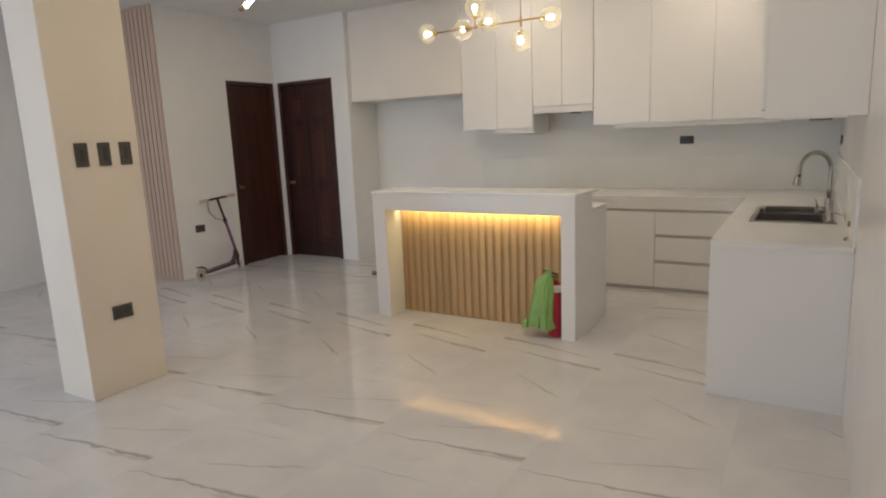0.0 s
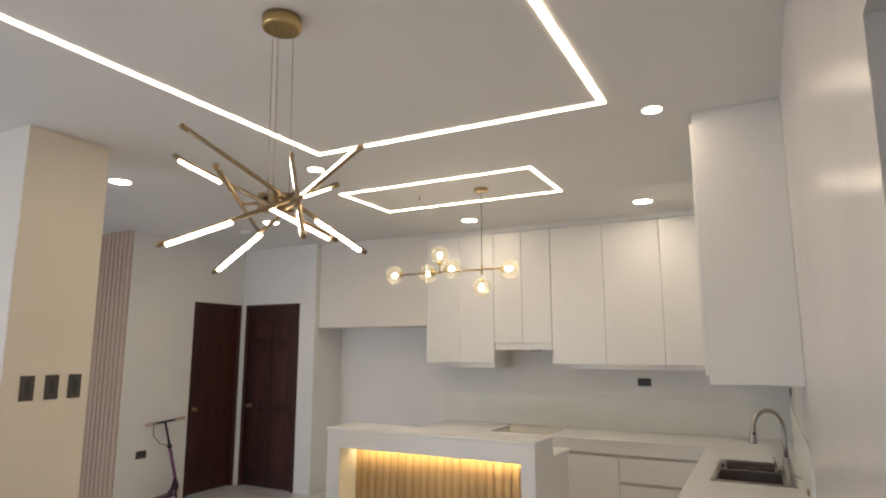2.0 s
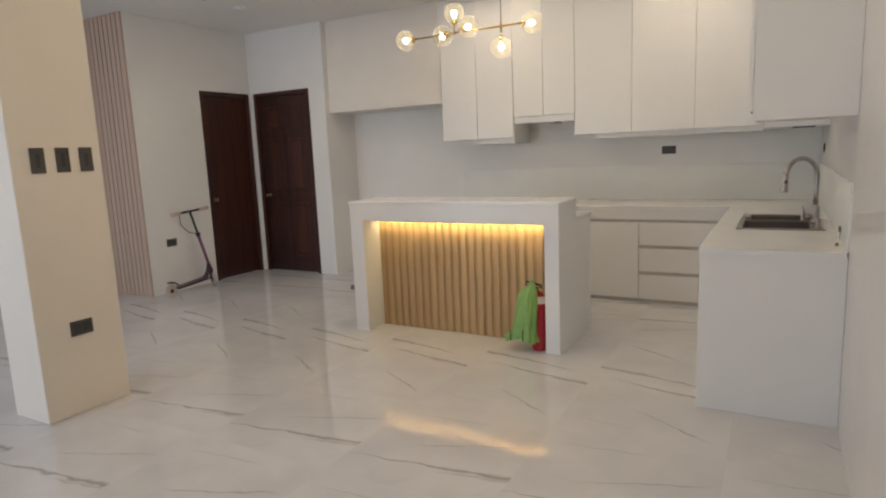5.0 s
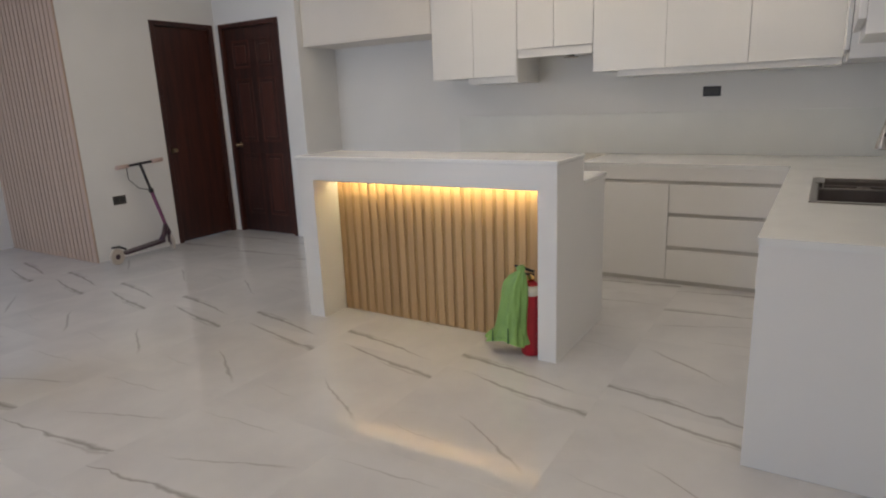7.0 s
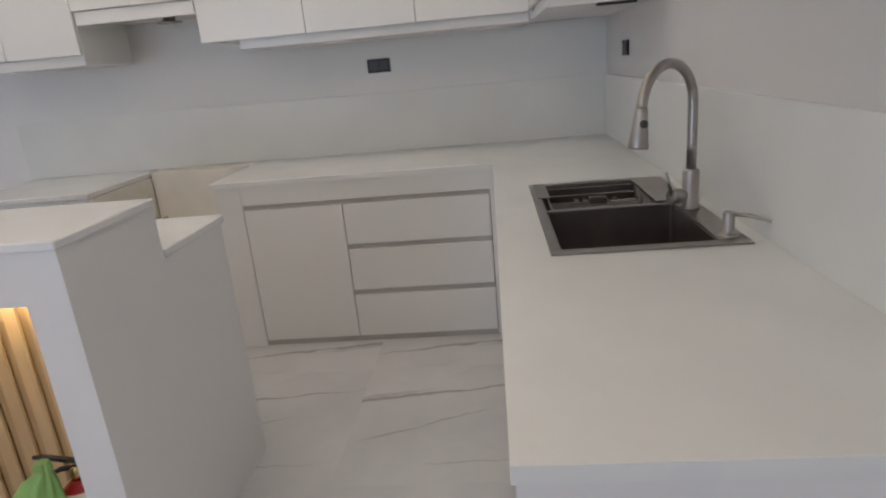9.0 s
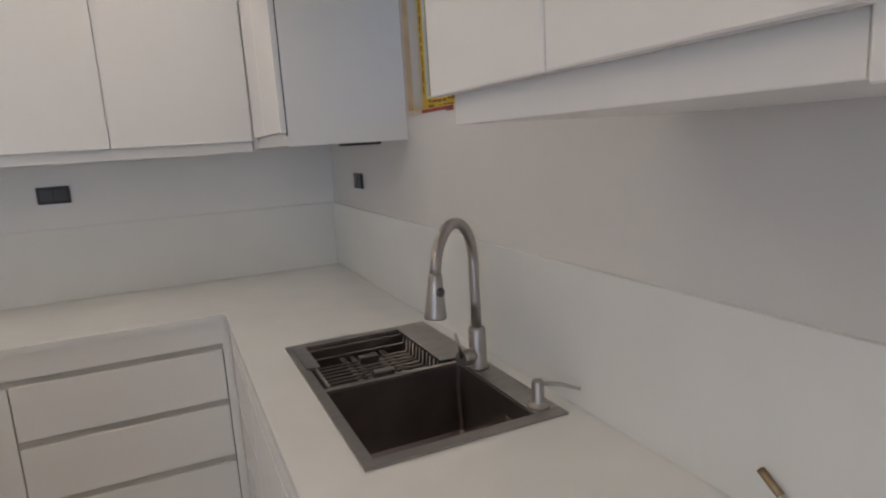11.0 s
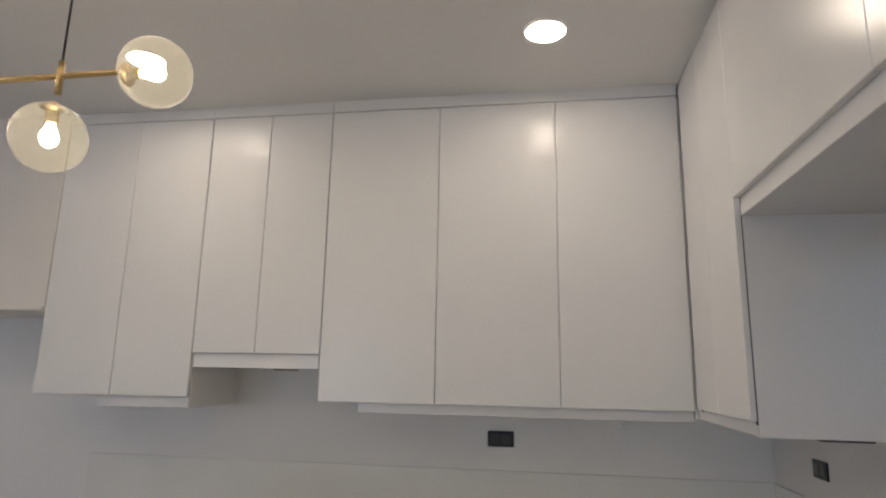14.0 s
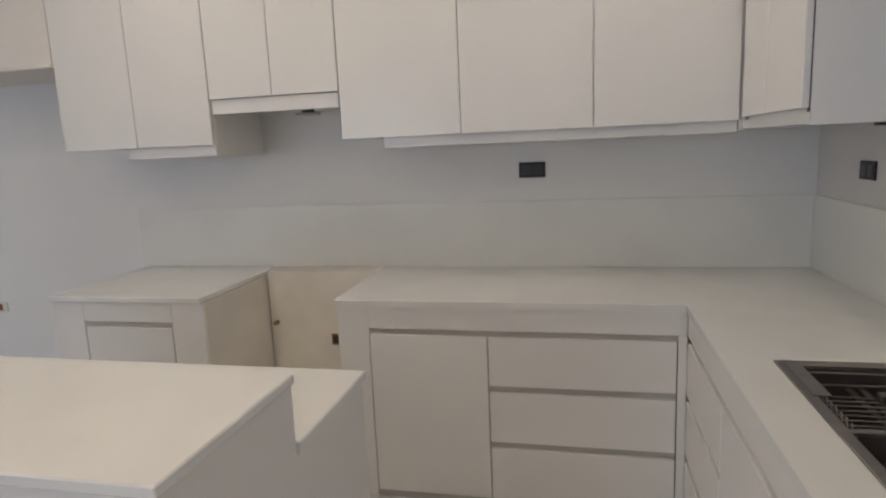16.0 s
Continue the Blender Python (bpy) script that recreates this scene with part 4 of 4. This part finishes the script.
stop = thing("door_stop", (-3.42, 5.04, 0), "small grey rubber wedge door stop on the floor", "door stop")
bm = bmesh.new()
vs = [bm.verts.new(p) for p in ((-3.46, 5.01, 0.0005), (-3.37, 5.03, 0.0005), (-3.38, 5.075, 0.0005), (-3.465, 5.055, 0.0005), (-3.462, 5.012, 0.045), (-3.466, 5.053, 0.045))]
for f in ((3, 2, 1, 0), (0, 1, 4), (1, 2, 5, 4), (2, 3, 5), (3, 0, 4, 5)):
    bm.faces.new([vs[i] for i in f])
part("wedge", bm, GREYPLATE, stop)

hose = thing("hose_end", (0.735, 3.55, KT), "short pale hose with dark ends leaning on the backsplash", "hose")
part("tube", tube(bmesh.new(), [(0.728, 3.515, KT + 0.012), (0.735, 3.55, 0.885), (0.740, 3.595, 0.912)], 0.005, 10), LABELW, hose)
part("end_cap", tube(bmesh.new(), [(0.724, 3.490, KT + 0.009), (0.728, 3.517, KT + 0.012)], 0.008, 10), BRONZE, hose)
part("end_cap", tube(bmesh.new(), [(0.740, 3.593, 0.911), (0.742, 3.63, 0.935)], 0.0065, 10), BRONZE, hose)

# ---- fire extinguisher and bag ----
FX, FY = -0.956, 3.905
ex = thing("fire_extinguisher", (FX, FY, 0), "red fire extinguisher standing against the island", "extinguisher")
part("cylinder", lathe(bmesh.new(), (FX, FY, 0), [(0.048, 0), (0.053, 0.006), (0.055, 0.012), (0.055, 0.33), (0.052, 0.36), (0.042, 0.385), (0.024, 0.40), (0.018, 0.405)], 28), RED, ex)
part("label_band", lathe(bmesh.new(), (FX, FY, 0.335), [(0.0545, 0), (0.0562, 0.001), (0.054, 0.03), (0.046, 0.05)], 28), LABELW, ex, "pale paper collar")
part("valve", lathe(bmesh.new(), (FX, FY, 0.405), [(0.016, 0), (0.018, 0.02), (0.014, 0.035), (0.008, 0.04)], 16), BRASS, ex)
part("handle", tube(bmesh.new(), [(FX + 0.02, FY, 0.455), (FX - 0.01, FY - 0.005, 0.462), (FX - 0.055, FY - 0.015, 0.478), (FX - 0.085, FY - 0.02, 0.482)], [0.007, 0.008, 0.007, 0.005], 8), BLACK, ex)
part("handle", tube(bmesh.new(), [(FX + 0.02, FY, 0.44), (FX - 0.03, FY - 0.01, 0.44), (FX - 0.085, FY - 0.02, 0.42)], [0.006, 0.007, 0.004], 8), BLACK, ex)

bag = thing("plastic_bag", (-1.07, 3.87, 0.04), "crumpled green plastic carrier bag hanging on the extinguisher", "bag")
bm = bmesh.new()
rings = []
prof = []
for z, left, right, ry in ((0.500, -0.995, -0.968, 0.010), (0.482, -1.012, -0.962, 0.014), (0.470, -1.004, -0.966, 0.012), (0.445, -1.042, -0.960, 0.020), (0.40, -1.078, -0.957, 0.030), (0.33, -1.096, -0.957, 0.036),
                           (0.25, -1.112, -0.958, 0.041), (0.18, -1.126, -0.960, 0.044), (0.13, -1.146, -0.960, 0.046), (0.10, -1.180, -0.954, 0.047), (0.07, -1.200, -0.950, 0.048)):
    prof.append((z, (left + right) / 2, (right - left) / 2, ry))
rnd = random.Random(4)
N = 56
fine = []
for p, q in zip(prof, prof[1:]):
    fine += [tuple(u + (v - u) * k / 3 for u, v in zip(p, q)) for k in range(3)]
for z, cx, rx, ry in fine + [prof[-1]]:
    ring = []
    for k in range(N):
        a = 2 * math.pi * k / N
        fold = 1 + 0.09 * math.sin(5 * a + 6 * z) + 0.06 * math.sin(9 * a - 11 * z) + 0.04 * math.sin(14 * a + 23 * z) + rnd.uniform(-0.015, 0.015)
        ring.append(bm.verts.new((cx + rx * math.cos(a) * fold, 3.845 + ry * math.sin(a) * fold, z + (0.012 * math.sin(3 * a) if z < 0.1 else 0))))
    rings.append(ring)
for a, b in zip(rings, rings[1:]):
    for k in range(N):
        f = bm.faces.new((a[k], a[(k + 1) % N], b[(k + 1) % N], b[k]))
        f.smooth = True
bm.faces.new(rings[0])
part("sheet", bm, GREENBAG, bag)
for x, h in ((-1.135, 0.075), (-1.045, 0.085)):
    bm = bmesh.new()
    p = [(x, 3.796, 0.075), (x + 0.010, 3.794, 0.075), (x + 0.006, 3.797, 0.075 + h), (x + 0.001, 3.797, 0.075 + h)]
    q = [(a, b - 0.002, c) for a, b, c in p]
    v = [bm.verts.new(c) for c in p + q]
    for f in ((0, 1, 2, 3), (7, 6, 5, 4), (0, 4, 5, 1), (1, 5, 6, 2), (2, 6, 7, 3), (3, 7, 4, 0)):
        bm.faces.new([v[i] for i in f])
    part("slit", bm, DARKGREEN, bag)

# ---- kick scooter ----
sc = thing("kick_scooter", (-5.15, 4.35, 0), "dark plum kick scooter with pale grips leaning on the wall", "scooter")
RX, RY, FXS, FYS = -5.075, 4.06, -5.14, 4.665


def wheel(c, axis, r, w):
    axis = Vector(axis).normalized()
    root = part("wheel", lathe(bmesh.new(), Vector(c) - axis * w / 2, [(r * 0.86, 0), (r * 0.97, w * 0.12), (r, w * 0.35), (r, w * 0.65), (r * 0.97, w * 0.88), (r * 0.86, w)], 24, axis), WHEELM, sc, "milky plastic wheel")
    part("hub", lathe(bmesh.new(), Vector(c) - axis * w * 0.62, [(r * 0.3, 0), (r * 0.34, 0.003), (r * 0.34, w * 1.24 - 0.003), (r * 0.3, w * 1.24)], 16, axis), SCOOT, root)


wheel((RX, RY, 0.072), (1, 0.1, 0.05), 0.072, 0.026)
wheel((FXS, FYS, 0.072), (0.35, 1, 0), 0.072, 0.026)
bm = bmesh.new()
d = Vector((FXS - RX, FYS - RY, 0)).normalized()
s = Vector((d.y, -d.x, 0))
def deck_pt(t, o, z):
    p = Vector((RX, RY, 0)) + d * t
    return (p.x + s.x * o, p.y + s.y * o, z)
vs = [bm.verts.new(deck_pt(t, o, z)) for t in (0.07, 0.50) for o in (-0.045, 0.045) for z in (0.075 + 0.05 * t, 0.092 + 0.07 * t)]
for q in ((0, 1, 3, 2), (4, 6, 7, 5), (0, 4, 5, 1), (2, 3, 7, 6), (0, 2, 6, 4), (1, 5, 7, 3)):
    bm.faces.new([vs[i] for i in q])
part("deck", bm, SCOOT, sc)
part("rear_fender", tube(bmesh.new(), [deck_pt(0.10, 0, 0.12), deck_pt(0.04, 0, 0.155), deck_pt(-0.04, 0, 0.165)], [0.008, 0.011, 0.007], 8), RUBBER, sc)
TOP = Vector((-5.215, 4.50, 0.865))
BOT = Vector((-5.155, 4.655, 0.17))
part("fork", tube(bmesh.new(), [(FXS - 0.03, FYS - 0.012, 0.075), (FXS - 0.02, FYS - 0.01, 0.15), BOT, BOT + (TOP - BOT) * 0.08], [0.012, 0.016, 0.024, 0.022], 10), SCOOT, sc)
part("neck", tube(bmesh.new(), [deck_pt(0.48, 0, 0.11), deck_pt(0.53, 0, 0.17), BOT + (TOP - BOT) * 0.12], [0.026, 0.024, 0.022], 10), SCOOT, sc)
part("stem", tube(bmesh.new(), [BOT, BOT + (TOP - BOT) * 0.62], 0.017, 12), plain("plum_paint", (0.20, 0.065, 0.14), 0.35, 0.3), sc, "plum-coloured lower stem")
part("upper_stem", tube(bmesh.new(), [BOT + (TOP - BOT) * 0.62, TOP], 0.013, 12), BLACK, sc)
part("clamp", tube(bmesh.new(), [BOT + (TOP - BOT) * 0.60, BOT + (TOP - BOT) * 0.65], 0.025, 12), BLACK, sc)
HB = Vector((0.02, 0.225, 0.02))
part("handlebar", tube(bmesh.new(), [TOP - HB * 0.55, TOP + HB * 0.55], 0.013, 10), BLACK, sc)
part("grip", tube(bmesh.new(), [TOP - HB * 0.5, TOP - HB], [0.018, 0.02], 12), GRIP, sc, "pale pink rubber grip")
part("grip", tube(bmesh.new(), [TOP + HB * 0.5, TOP + HB], [0.018, 0.02], 12), GRIP, sc, "pale pink rubber grip")
part("brake_cable", tube(bmesh.new(), [TOP - HB * 0.6 + Vector((0.01, 0, 0)), TOP - HB * 0.62 + Vector((0.02, 0.0, -0.12)), TOP - HB * 0.25 + Vector((0.02, 0, -0.22)), BOT + (TOP - BOT) * 0.63], 0.004, 6), RUBBER, sc)

# ---- floor tiles ----
VA = [(0.14, -0.18, -0.5, 0.5, 0.013, 0.75), (0.17, -0.215, 0.05, 0.5, 0.008, 0.4), (0.38, 0.01, -0.18, 0.37, 0.007, 0.55), (0.9, -0.32, -0.3, 0.05, 0.005, 0.35), (0.10, 0.30, -0.4, 0.12, 0.006, 0.45)]
VB = [(-0.21, 0.32, -0.3, 0.5, 0.014, 0.75), (-0.19, 0.29, 0.0, 0.42, 0.007, 0.4), (-0.60, -0.06, -0.10, 0.34, 0.008, 0.6), (-0.15, -0.25, -0.38, -0.02, 0.006, 0.4), (0.5, 0.05, -0.39, -0.2, 0.005, 0.35)]
MA, MB = marble("marble_print_a", VA), marble("marble_print_b", VB)
floor = setting("floor", boxes((XL - 0.3, XR + TH, YS - TH, YN + TH, -0.12, -0.004)), GROUT, "polished white marble-look tile floor with grey veins", "floor")
TS = 0.795
meshes = {}
for key, mat in (("A", MA), ("B", MB)):
    bm = box(bmesh.new(), -TS / 2 + 0.00012, TS / 2 - 0.00012, -TS / 2 + 0.00012, TS / 2 - 0.00012, -0.0035, 0.0, 0.0001)
    me = bpy.data.meshes.new("tile")
    bmesh.ops.recalc_face_normals(bm, faces=bm.faces)
    bm.to_mesh(me)
    bm.free()
    me.materials.append(mat)
    meshes[key] = me
for j in range(12):
    cy = 2.3675 + TS * (j - 6)
    for i in range(11):
        cx = -1.675 + TS * (i - 7)
        if cx + TS / 2 < XL - 0.1 or cx - TS / 2 > XR + 0.1 or cy - TS / 2 > YN + 0.1 or cy + TS / 2 < YS - 0.1:
            continue
        t = new("tile", meshes[{5: "A", 6: "A", 7: "B", 8: "B", 9: "A", 10: "A"}.get(j, "AB"[j % 2])])
        t.parent = floor
        t.matrix_basis = pose(cx, cy, 0, 0, 0, 180 if j in (8, 9) else 0)
